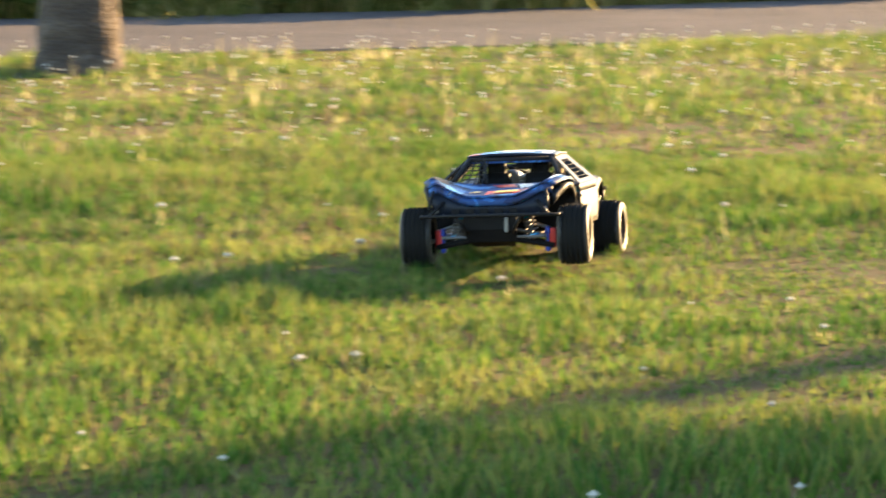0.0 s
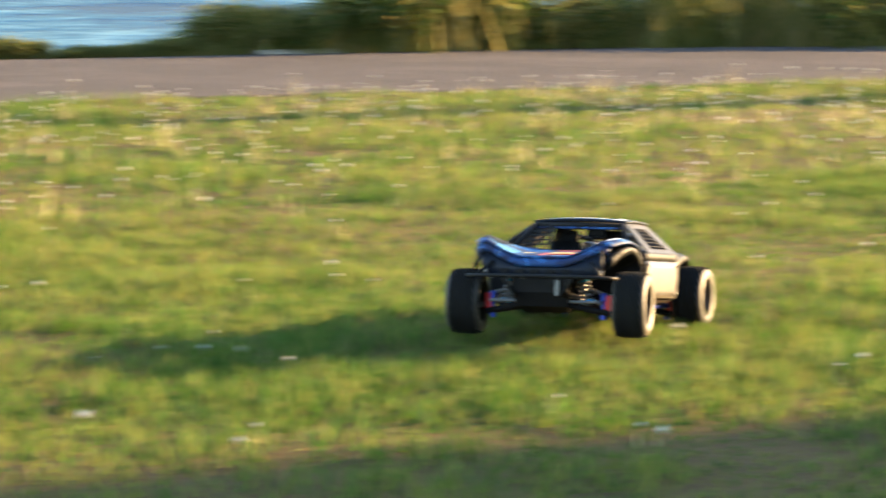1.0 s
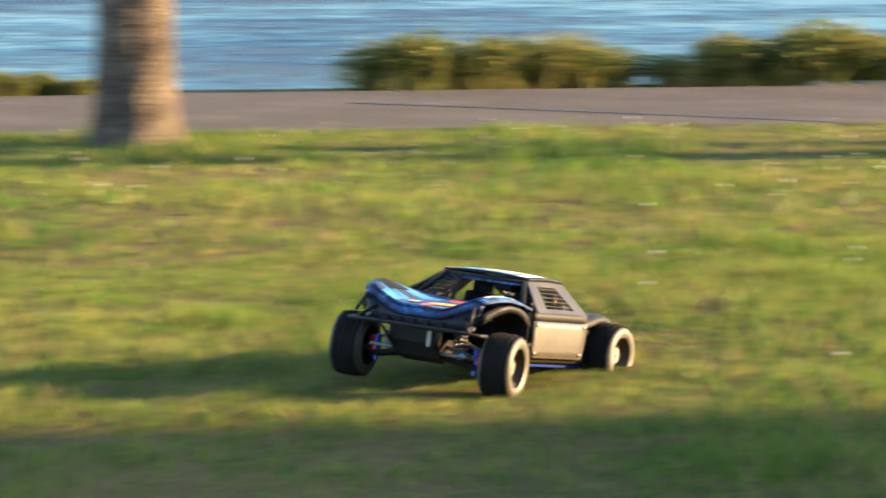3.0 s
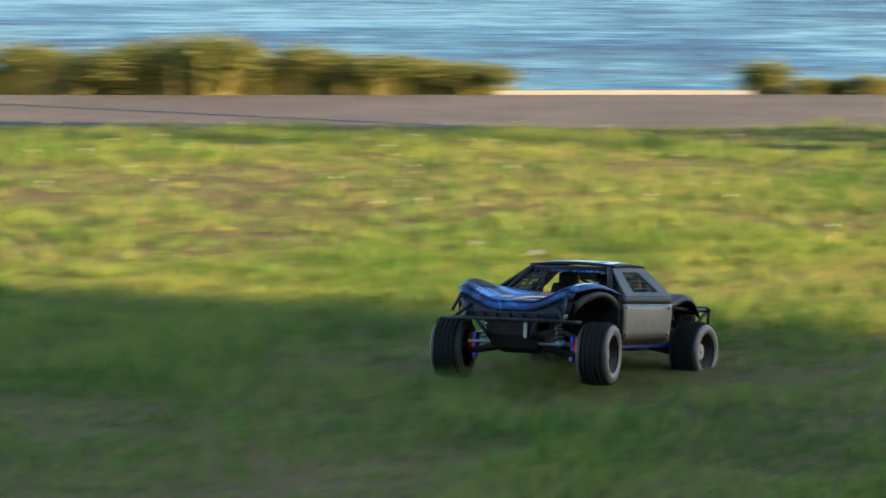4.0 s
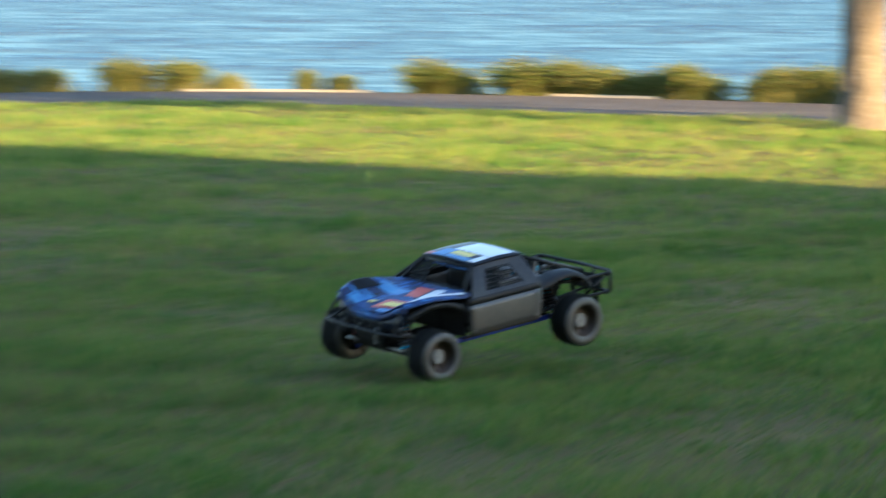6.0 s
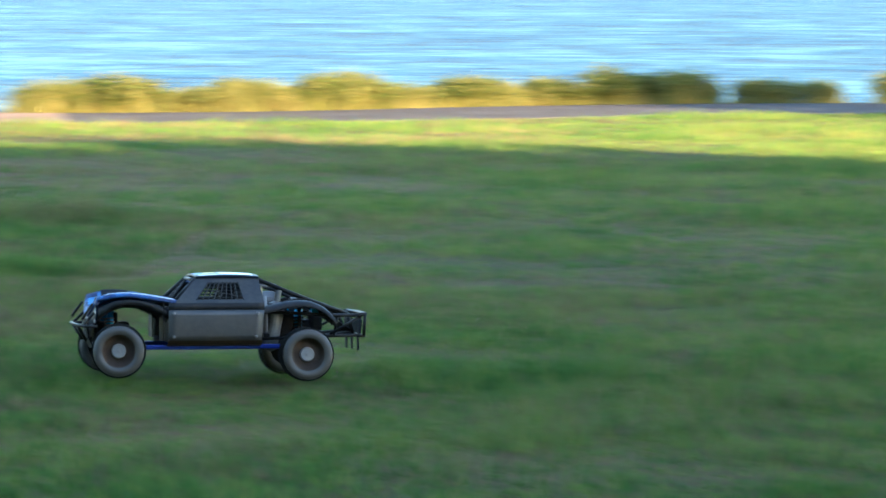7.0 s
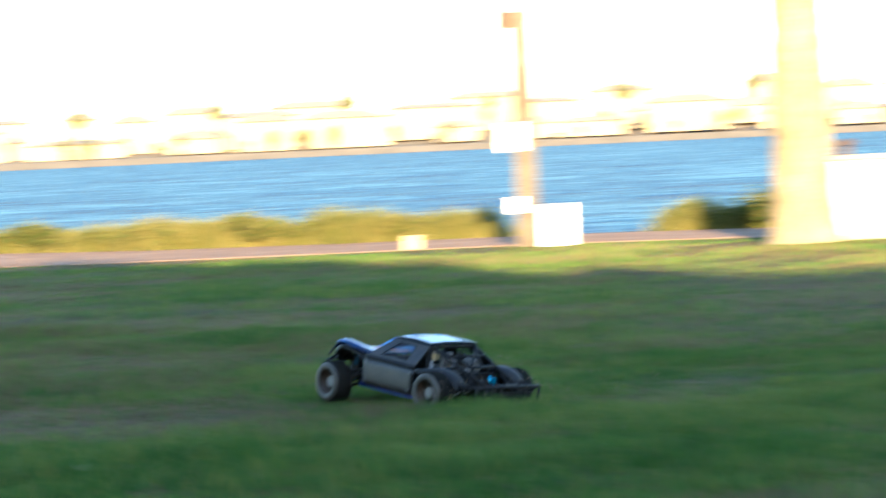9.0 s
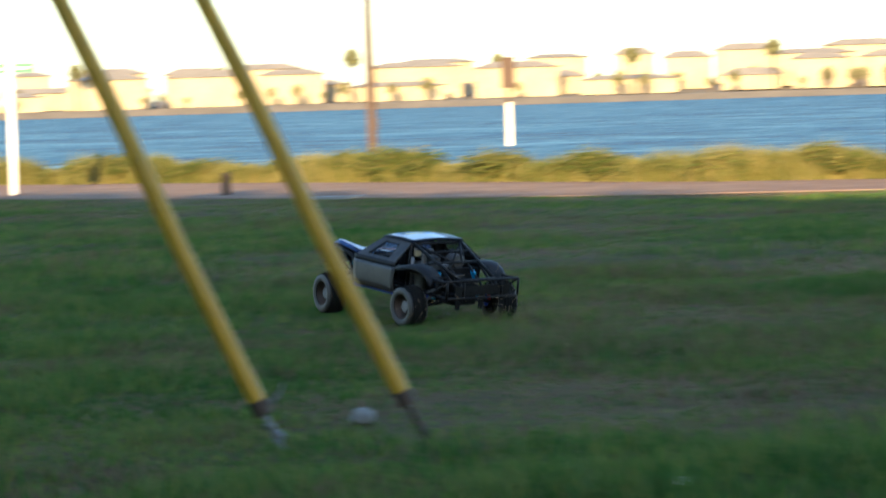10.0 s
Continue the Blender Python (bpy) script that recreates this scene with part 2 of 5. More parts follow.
def painted_shell():
    """The blue shell with white, red and yellow flashes along it."""
    m = bpy.data.materials.new("blue_graphic_shell")
    m.use_nodes = True
    nt = m.node_tree
    b = nt.nodes["Principled BSDF"]
    b.inputs["Roughness"].default_value = 0.5
    b.inputs["Specular IOR Level"].default_value = 0.12
    tc = nt.nodes.new("ShaderNodeTexCoord")
    mp = nt.nodes.new("ShaderNodeMapping")
    mp.inputs["Scale"].default_value = (9.0, 16.0, 14.0)
    n = nt.nodes.new("ShaderNodeTexNoise")
    n.inputs["Scale"].default_value, n.inputs["Detail"].default_value, n.inputs["Distortion"].default_value = 1.3, 3, 1.2
    ramp = nt.nodes.new("ShaderNodeValToRGB")
    ramp.color_ramp.interpolation = "CONSTANT"
    els = ramp.color_ramp.elements
    els[0].position, els[0].color = 0.0, (0.006, 0.010, 0.026, 1)
    els[1].position, els[1].color = 0.36, (0.005, 0.022, 0.085, 1)
    for p, c in ((0.46, (0.006, 0.050, 0.17, 1)), (0.58, (0.02, 0.15, 0.40, 1)), (0.64, (0.005, 0.016, 0.06, 1)), (0.70, (0.20, 0.26, 0.34, 1))):
        e = els.new(p)
        e.color = c
    nt.links.new(tc.outputs["Object"], mp.inputs[0])
    nt.links.new(mp.outputs[0], n.inputs[0])
    nt.links.new(n.outputs[0], ramp.inputs[0])
    dust = nt.nodes.new("ShaderNodeTexNoise")
    dust.inputs["Scale"].default_value, dust.inputs["Detail"].default_value = 14, 6
    nt.links.new(tc.outputs["Object"], dust.inputs[0])
    mix = nt.nodes.new("ShaderNodeMix")
    mix.data_type = "RGBA"
    mul = nt.nodes.new("ShaderNodeMath")
    mul.operation = "MULTIPLY"
    mul.inputs[1].default_value = 0.14
    nt.links.new(dust.outputs[0], mul.inputs[0])
    nt.links.new(mul.outputs[0], mix.inputs[0])
    nt.links.new(ramp.outputs[0], mix.inputs[6])
    mix.inputs[7].default_value = (0.30, 0.27, 0.22, 1)
    nt.links.new(mix.outputs[2], b.inputs["Base Color"])
    return m


def water_surface():
    """Wind-rippled water of several wave lengths: relief in the gloss, crest shine and trough shade painted in tint."""
    m = bpy.data.materials.new("rippled_water")
    m.use_nodes = True
    nt = m.node_tree
    nt.nodes.remove(nt.nodes["Principled BSDF"])
    body = nt.nodes.new("ShaderNodeBsdfDiffuse")
    gloss = nt.nodes.new("ShaderNodeBsdfGlossy")
    gloss.inputs["Roughness"].default_value = 0.2
    mix = nt.nodes.new("ShaderNodeMixShader")
    mix.inputs[0].default_value = 0.13
    nt.links.new(body.outputs[0], mix.inputs[1])
    nt.links.new(gloss.outputs[0], mix.inputs[2])
    nt.links.new(mix.outputs[0], nt.nodes["Material Output"].inputs[0])
    tc = nt.nodes.new("ShaderNodeTexCoord")
    last, tint = None, None
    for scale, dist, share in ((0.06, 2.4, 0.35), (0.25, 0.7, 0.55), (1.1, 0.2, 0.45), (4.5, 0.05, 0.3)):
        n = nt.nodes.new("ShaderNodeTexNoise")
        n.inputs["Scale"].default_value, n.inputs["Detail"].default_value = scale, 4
        nt.links.new(tc.outputs["Object"], n.inputs[0])
        bp = nt.nodes.new("ShaderNodeBump")
        bp.inputs["Strength"].default_value, bp.inputs["Distance"].default_value = 0.9, dist
        nt.links.new(n.outputs[0], bp.inputs["Height"])
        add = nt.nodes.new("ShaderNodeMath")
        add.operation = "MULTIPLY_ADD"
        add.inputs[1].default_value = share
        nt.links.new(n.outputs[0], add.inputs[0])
        if last:
            nt.links.new(last.outputs[0], bp.inputs["Normal"])
            nt.links.new(tint.outputs[0], add.inputs[2])
        else:
            add.inputs[2].default_value = 0.0
        last, tint = bp, add
    # bright crests and dark troughs painted into the diffuse colour, standing in for reflections
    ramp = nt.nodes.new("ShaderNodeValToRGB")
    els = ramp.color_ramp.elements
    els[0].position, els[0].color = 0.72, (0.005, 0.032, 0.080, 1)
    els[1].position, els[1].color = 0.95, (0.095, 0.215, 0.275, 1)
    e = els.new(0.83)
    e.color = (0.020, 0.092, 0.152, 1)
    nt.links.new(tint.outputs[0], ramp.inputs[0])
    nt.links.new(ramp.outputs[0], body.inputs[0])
    nt.links.new(last.outputs[0], gloss.inputs["Normal"])
    return m


M_SHELL = painted_shell()
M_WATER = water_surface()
M_FLASH_RED = material("red_flash", [(0.45, 0.04, 0.03), (0.60, 0.10, 0.05)], 0.4, scale=9)
M_FLASH_YEL = material("yellow_flash", [(0.65, 0.45, 0.05), (0.75, 0.58, 0.15)], 0.4, scale=9)
M_FLASH_BLU = material("cyan_flash", [(0.015, 0.12, 0.32), (0.05, 0.24, 0.45)], 0.45, scale=14, spread=0.2)
M_FLASH_WHT = material("white_flash", [(0.55, 0.56, 0.58), (0.72, 0.72, 0.72)], 0.35, scale=9)


# ============ shape helpers ============
def mesh_of(name, bm, mat, smooth=False):
    me = bpy.data.meshes.new(name)
    bmesh.ops.recalc_face_normals(bm, faces=bm.faces)
    bm.to_mesh(me)
    bm.free()
    me.materials.append(mat)
    if smooth:
        for p in me.polygons:
            p.use_smooth = True
    return me


def part(name, bm, mat, parent=None, label="", smooth=False):
    ob = new(name, mesh_of(name, bm, mat, smooth))
    if parent is not None:
        ob.parent = parent
    if label:
        ob["label"] = label
    return ob


def thing(name, label, category, group="", m=None, kind=""):
    ob = tagged(new(name), label, category, group, kind)
    if m is not None:
        ob.matrix_basis = m
    return ob


def add_box(bm, size, at, bevel=0.0, m=None):
    """A box with softened edges, about its middle."""
    start = set(bm.verts)
    bmesh.ops.create_cube(bm, size=1.0)
    vs = [v for v in bm.verts if v not in start]
    mat = Matrix.Translation(at) @ (m or Matrix.Identity(4)) @ Matrix.Diagonal((*size, 1))
    bmesh.ops.transform(bm, matrix=mat, verts=vs)
    if bevel:
        es = list({e for v in vs for e in v.link_edges})
        bmesh.ops.bevel(bm, geom=es, offset=bevel, segments=2, affect="EDGES", profile=0.7)


def box(size, at=(0, 0, 0), bevel=0.0, m=None):
    bm = bmesh.new()
    add_box(bm, size, at, bevel, m)
    return bm


def add_tube(bm, pts, r, sides=8, r_end=None):
    """A round bar through the points, closed at both ends."""
    pts = [Vector(p) for p in pts]
    rings = []
    for i, p in enumerate(pts):
        a, b = pts[max(0, i - 1)], pts[min(len(pts) - 1, i + 1)]
        d = (b - a).normalized()
        u = d.orthogonal().normalized() if i == 0 else (u - d * u.dot(d)).normalized()
        w = d.cross(u)
        rr = r if r_end is None else r + (r_end - r) * i / max(1, len(pts) - 1)
        rings.append([bm.verts.new(p + (u * math.cos(k * math.tau / sides) + w * math.sin(k * math.tau / sides)) * rr) for k in range(sides)])
    for A, B in zip(rings[:-1], rings[1:]):
        for k in range(sides):
            bm.faces.new((A[k], A[(k + 1) % sides], B[(k + 1) % sides], B[k]))
    bm.faces.new(rings[0][::-1])
    bm.faces.new(rings[-1])


def tube(pts, r, sides=8, r_end=None):
    bm = bmesh.new()
    add_tube(bm, pts, r, sides, r_end)
    return bm


def lathe(profile, sides=32, axis="y"):
    """Turns (radius, height) pairs round an axis; the ends close."""
    bm = bmesh.new()
    rings = []
    for r, h in profile:
        ring = []
        for k in range(sides):
            c, s = math.cos(k * math.tau / sides) * r, math.sin(k * math.tau / sides) * r
            ring.append(bm.verts.new((c, h, s) if axis == "y" else (c, s, h)))
        rings.append(ring)
    for A, B in zip(rings[:-1], rings[1:]):
        for k in range(sides):
            bm.faces.new((A[k], A[(k + 1) % sides], B[(k + 1) % sides], B[k]))
    for ring, rh in ((rings[0], profile[0]), (rings[-1], profile[-1])):
        if rh[0] > 1e-4:
            bm.faces.new(ring)
    return bm


def sheet(rows, thick):
    """A curved panel from rows of points, given a thickness."""
    bm = bmesh.new()
    vs = [[bm.verts.new(p) for p in row] for row in rows]
    for A, B in zip(vs[:-1], vs[1:]):
        for k in range(len(A) - 1):
            bm.faces.new((A[k], A[k + 1], B[k + 1], B[k]))
    bmesh.ops.recalc_face_normals(bm, faces=bm.faces)
    bmesh.ops.solidify(bm, geom=list(bm.faces), thickness=thick)
    return bm

# ============ the shore: path line, lawn, water ============
def rounded(points, times=3):
    """Cuts a polyline's corners."""
    p = np.array(points, float)
    for _ in range(times):
        q = [p[0]]
        for a, b in zip(p[:-1], p[1:]):
            q += [a * 0.75 + b * 0.25, a * 0.25 + b * 0.75]
        p = np.array(q + [p[-1]])
    return p


PATH_LINE = rounded([(60, 66), (20, 30), (9, 21.5), (3.63, 18.87), (-0.94, 17.85), (-2.81, 16.76), (-5.33, 14.86), (-7.03, 13.41), (-9.6, 11.15), (-12.6, 7.6), (-15.1, 4.85), (-18.3, 2.4), (-21.4, -0.2), (-24.8, -2.9), (-24.3, -5.6), (-22, -8.8), (-20.9, -12.2), (-21.4, -15.6), (-22, -18), (-22.4, -21), (-22.9, -24.5), (-22.2, -27.5), (-20.4, -29.7), (-19.1, -32.9), (-19.1, -36.4), (-18.9, -40.1), (-18, -48), (-10, -75), (30, -140)])
tangent = np.gradient(PATH_LINE, axis=0)
tangent /= np.linalg.norm(tangent, axis=1)[:, None]
SEAWARD = np.stack([tangent[:, 1], -tangent[:, 0]], 1)
ALONG = np.r_[0, np.cumsum(np.linalg.norm(np.diff(PATH_LINE, axis=0), axis=1))]
WATER_LEVEL = -0.35


def path_width(s):
    """The path narrows at the headland."""
    return float(np.interp(s, (106, 117, 132, 140, 150), (3.4, 2.4, 2.4, 3.6, 4.6)))


def shore_point(s, out):
    """The place s metres along the path's inner edge and out metres towards the water."""
    base = [np.interp(s, ALONG, PATH_LINE[:, k]) for k in (0, 1)]
    side = [np.interp(s, ALONG, SEAWARD[:, k]) for k in (0, 1)]
    return base[0] + side[0] * out, base[1] + side[1] * out


def ribbon(outs, heights, beyond=0, s0=-1.0, s1=1e9):
    """A strip along the path between given distances from its inner edge, or for those counted in beyond, from its outer edge."""
    bm = bmesh.new()
    rows = []
    for p, n, s in zip(PATH_LINE, SEAWARD, ALONG):
        if not s0 <= s <= s1:
            continue
        w = path_width(s)
        at = [o + (w if i >= len(outs) - beyond else 0) for i, o in enumerate(outs)]
        rows.append([bm.verts.new((p[0] + n[0] * o, p[1] + n[1] * o, h)) for o, h in zip(at, heights)])
    for A, B in zip(rows[:-1], rows[1:]):
        for k in range(len(outs) - 1):
            bm.faces.new((A[k], A[k + 1], B[k + 1], B[k]))
    return bm


def land():
    """The lawn: one sheet from the path's outer verge back to the horizon."""
    bm = bmesh.new()
    edge = [bm.verts.new((p[0] + n[0] * (path_width(s) + 0.5), p[1] + n[1] * (path_width(s) + 0.5), 0)) for p, n, s in zip(PATH_LINE, SEAWARD, ALONG)]
    back = [bm.verts.new(c) for c in ((200, -900, 0), (1600, -900, 0), (1600, 1600, 0), (900, 1200, 0))]
    hub, rim = bm.verts.new((40, -15, 0)), edge + back
    for a, b in zip(rim, rim[1:] + rim[:1]):
        bm.faces.new((hub, a, b))
    bm.normal_update()
    for face in bm.faces:
        if face.normal.z < 0:
            face.normal_flip()
    me = bpy.data.meshes.new("ground")
    bm.to_mesh(me)
    bm.free()
    me.materials.append(M_SOIL)
    return tagged(new("ground", me), "green lawn with bare brown patches reaching to the path", "lawn", kind="structure")


land()
JOINT = ALONG[np.argmin(abs(ALONG - 119.0))]
tagged(part("pavement", ribbon((0.0, 0.02, -0.02, 0.0), (0.002, 0.012, 0.012, 0.002), 2, s1=JOINT), M_ASPHALT), "worn grey-brown asphalt path along the shore", "path", kind="structure")
tagged(part("pavement", ribbon((0.0, 0.02, -0.02, 0.0), (0.002, 0.012, 0.012, 0.002), 2, s0=JOINT), M_PALEPATH), "pale pinkish concrete path along the shore", "path", kind="structure")
tagged(part("bank", ribbon((-0.3, 0.5, 0.62, 2.0), (-0.003, 0.0, -0.30, -1.4), 4), M_BANK), "brown earth bank sloping down into the water", "bank", kind="structure")
bm = bmesh.new()
bm.faces.new([bm.verts.new(c) for c in ((-3000, -3000, WATER_LEVEL), (900, -3000, WATER_LEVEL), (900, 3000, WATER_LEVEL), (-3000, 3000, WATER_LEVEL))])
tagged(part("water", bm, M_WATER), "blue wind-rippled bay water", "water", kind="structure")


def seam(s0, o0, s1, o1, width):
    """A tar seam running aslant over the path."""
    bm = bmesh.new()
    rows = []
    n = 24
    for i in range(n + 1):
        k = i / n
        s, o = s0 + (s1 - s0) * k, o0 + (o1 - o0) * k + 0.03 * noise.noise(Vector((s0 + i * 0.7, 0, 0)))
        rows.append([bm.verts.new((*shore_point(s, o - width / 2), 0.016)), bm.verts.new((*shore_point(s, o + width / 2), 0.016))])
    for A, B in zip(rows[:-1], rows[1:]):
        bm.faces.new((A[0], A[1], B[1], B[0]))
    return tagged(part("path_seam", bm, M_CRACK), "dark tar seam across the asphalt path", "path seam", kind="structure")


seam(85.9, 0.05, 88.2, 2.2, 0.07)
seam(92.9, 0.05, 97.2, 3.2, 0.07)
seam(98.4, 0.3, 103.0, 2.4, 0.07)

# pale sand where the verge is bare
for s0, s1 in ((81.2, 81.7), (84.6, 85.2), (91.0, 92.7), (99.9, 102.0), (107.2, 108.3), (109.5, 110.4)):
    bm = bmesh.new()
    rows = []
    for i in range(13):
        k = i / 12
        w = 0.10 * math.sin(math.pi * k) + 0.03 * random.random()
        s = s0 + (s1 - s0) * k
        rows.append([bm.verts.new((*shore_point(s, path_width(s) + 0.02), 0.010)), bm.verts.new((*shore_point(s, path_width(s) + 0.06 + w / 2), 0.035)), bm.verts.new((*shore_point(s, path_width(s) + 0.12 + w), 0.006))])
    for A, B in zip(rows[:-1], rows[1:]):
        for k in range(2):
            bm.faces.new((A[k], A[k + 1], B[k + 1], B[k]))
    tagged(part("sand_verge", bm, M_SAND), "pale strip of bare sand beside the path", "sand", kind="stuff")


# ============ the tree line that shades the lawn ============
def treeline(points, height):
    """Crowns shoulder to shoulder down to the ground; the end tree carries its crown on a bare trunk."""
    rng = np.random.default_rng(5)
    tops = [q[2] if len(q) > 2 else height for q in points]
    p = np.array([q[:2] for q in points], float)
    seg = np.linalg.norm(np.diff(p, axis=0), axis=1)
    cum = np.r_[0, np.cumsum(seg)]
    bm = bmesh.new()
    n = int(cum[-1] / 0.7)
    for i in range(n):
        s = cum[-1] * i / n
        x, y = np.interp(s, cum, p[:, 0]), np.interp(s, cum, p[:, 1])
        top = float(np.interp(s, cum, tops)) * (0.97 + 0.06 * rng.random())
        rows = 7
        for j in range(rows):
            z = top * (j + 0.5) / rows
            tall = 0.75
            if (s < 1.6 and z < 4.4) or (s < 0.95 and 5.6 < z < 6.8) or (s < 0.75 and z < 6.8):
                continue
            if s < 1.6 and z < 5.6:
                z, tall = 5.5, 0.45
            r = 0.95 if j < rows - 1 else 0.8
            start = set(bm.verts)
            bmesh.ops.create_icosphere(bm, subdivisions=1, radius=1.0)
            vs = [v for v in bm.verts if v not in start]
            for v in vs:
                v.co *= 0.85 + 0.3 * rng.random()
            bmesh.ops.transform(bm, matrix=Matrix.Translation((x + rng.normal(0, 0.15), y + rng.normal(0, 0.15), z)) @ Matrix.Diagonal((r, r, top / rows * tall, 1)), verts=vs)
    add_tube(bm, [(points[0][0], points[0][1], 0), (points[0][0] + 0.05, points[0][1] - 0.2, 3), (points[0][0], points[0][1] - 0.5, 6.5)], 0.20, 10, 0.12)
    return tagged(part("treeline", bm, M_LEAF), "dense row of dark green trees behind the lawn", "trees", kind="stuff")


treeline([(19.5, 22.5), (19.4, 18.5), (20.2, 11.9), (20.7, 8.4), (18.9, 3.9), (16.8, -1.1, 9.8), (16.0, -7.1, 9.7), (15.6, -13.0, 9.5), (16.0, -30.0, 9.4)], 9.8)


# ============ palms ============
def palm(at, r, height, lean, seed, pale=False, bark=None):
    """A palm: ringed tapering trunk, and fronds far above."""
    rng = random.Random(seed)
    root = thing("palm_tree", "tall palm with pale smooth trunk on the lawn" if pale else "tall palm with rough grey-brown ringed bark on the lawn", "tree", "palms along the path", pose(*at, 0))
    bm = bmesh.new()
    sides, rings = 28, []
    n = 150
    for i in range(n + 1):
        z = height * i / n
        k = z / height
        rr = r * (1.0 - 0.32 * k) + r * 0.34 * math.exp(-z / 0.16) + r * 0.09 * math.exp(-z / 0.9)
        rr += (0.006 if pale else 0.008) * r / 0.17 * ((i % 3) / 3.0 - 0.4)
        ring = []
        for a in range(sides):
            th = a * math.tau / sides
            wob = 1 + 0.07 * noise.noise(Vector((math.cos(th) * 2.2, math.sin(th) * 2.2, z * 5 + seed))) + 0.05 * noise.noise(Vector((math.cos(th) * 7, math.sin(th) * 7, z * 16 + seed)))
            ring.append(bm.verts.new((math.cos(th) * rr * wob + lean * z * k, math.sin(th) * rr * wob, z - 0.03)))
        rings.append(ring)
    for A, B in zip(rings[:-1], rings[1:]):
        for a in range(sides):
            bm.faces.new((A[a], A[(a + 1) % sides], B[(a + 1) % sides], B[a]))
    bm.faces.new(rings[-1])
    part("trunk", bm, bark or (M_PALEBARK if pale else M_BARK), root)
    top = Vector((lean * height, 0, height))
    bm = bmesh.new()
    for f in range(16):
        a, up = f * 2.4 + rng.random() * 0.4, 0.9 - 1.3 * f / 16
        prev = None
        for i in range(12):
            k = i / 11
            p = top + Vector((math.cos(a) * 2.1 * k, math.sin(a) * 2.1 * k, 2.1 * (up * k - 0.75 * k * k)))
            side = Vector((-math.sin(a), math.cos(a), 0))
            if prev is not None:
                for sgn in (-1, 1):
                    tip = p + side * sgn * 0.55 * math.sin(math.pi * min(1, k * 0.9 + 0.1)) + Vector((0, 0, -0.16))
                    bm.faces.new((bm.verts.new(prev), bm.verts.new(p), bm.verts.new(tip)))
            prev = p
    part("crown", bm, M_FROND, root, "green drooping fronds")
    return root


palm((-0.60, 16.83), 0.178, 7.5, 0.01, 1)
palm((-5.69, 11.84), 0.180, 7.0, -0.01, 2)
palm((-9.42, 10.27), 0.185, 7.5, 0.005, 3)
palm((-17.75, 1.38), 0.180, 8.0, 0.0, 4, True, M_GREYBARK)
palm((-19.10, -14.09), 0.215, 9.0, 0.02, 5, True)
palm((-21.30, -23.88), 0.255, 9.5, 0.01, 6, True)


# ============ shoreline shrubs ============
def shrub_mesh(seed, leaves, width, height, blades):
    """Leaves and dry blades in an uneven mound, one unit high."""
    rng = np.random.default_rng(seed)
    lobes = [(rng.uniform(-0.35, 0.35) * width, rng.uniform(-0.2, 0.2) * width, rng.uniform(0.45, 0.75) * height, rng.uniform(0.22, 0.36) * width) for _ in range(7)]
    verts, faces = [], []
    for i in range(leaves):
        lx, ly, lz, lr = lobes[rng.integers(len(lobes))]
        d = rng.normal(size=3)
        d /= np.linalg.norm(d)
        rr = lr * rng.uniform(0.55, 1.0) ** 0.5 * (1 + 0.25 * rng.normal() * 0.6)
        c = np.array((lx, ly, 0)) + d * rr * np.array((1, 1, 0.9))
        c[2] = abs(lz * 0.75 + d[2] * rr * 0.85) * rng.uniform(0.85, 1.08)
        if c[2] > height * 1.12:
            c[2] = height * rng.uniform(0.7, 1.1)
        u = rng.normal(size=3)
        u /= np.linalg.norm(u)
        w = np.cross(u, rng.normal(size=3))
        w /= np.linalg.norm(w)
        L, W = rng.uniform(0.05, 0.10), rng.uniform(0.018, 0.034)
        k = len(verts)
        verts += [c - u * L / 2, c + w * W, c + u * L / 2, c - w * W]
        faces += [(k, k + 1, k + 2, k + 3)]
    green = len(faces)
    for i in range(blades):
        x, y = rng.normal(0, 0.27 * width), rng.normal(0, 0.18 * width)
        h = height * rng.uniform(0.35, 1.0) * (1.05 - 0.9 * min(1.0, abs(x) / width))
        tip = np.array((x + rng.normal(0, 0.13), y + rng.normal(0, 0.13), h))
        b = np.array((x, y, 0.0))
        s = np.array((rng.normal(), rng.normal(), 0))
        s /= np.linalg.norm(s)
        k = len(verts)
        verts += [b - s * 0.011, b + s * 0.011, tip]
        faces += [(k, k + 1, k + 2)]
    me = bpy.data.meshes.new("shrub")
    me.from_pydata([tuple(v) for v in verts], [], faces)
    me.materials.append(M_LEAF)
    me.materials.append(M_STRAW)
    me.polygons.foreach_set("material_index", [0] * green + [1] * (len(faces) - green))
    return me


SHRUBS = [shrub_mesh(s, 1500, 1.0, 1.0, 300) for s in (11, 12, 13, 14)]
REEDS = [shrub_mesh(s, 420, 1.0, 0.9, 1300) for s in (15, 16, 17)]
rng = np.random.default_rng(21)
BUSHES = [(57, 75, 0.55), (75.0, 80.9, 0.55), (80.9, 81.9, 0.36), (81.9, 82.9, 0.13), (82.9, 84.1, 0.21), (84.5, 86.0, 0.36), (86.3, 87.9, 0.38), (89.3, 90.7, 0.16),
          (90.8, 91.0, 0.27), (92.7, 94.6, 0.37), (94.6, 96.2, 0.36), (96.2, 97.2, 0.16), (98.0, 104.1, 0.46), (105.1, 106.3, 0.30), (106.7, 108.7, 0.38), (108.9, 109.3, 0.34),
          (109.6, 110.0, 0.30), (110.1, 110.7, 0.36), (110.8, 113.7, 0.36), (113.8, 119.7, 0.33), (122.2, 128.6, 0.35), (130.5, 132.2, 0.37), (133.6, 134.6, 0.37), (135.8, 165.0, 0.35)]
SHORE_GRASS = []
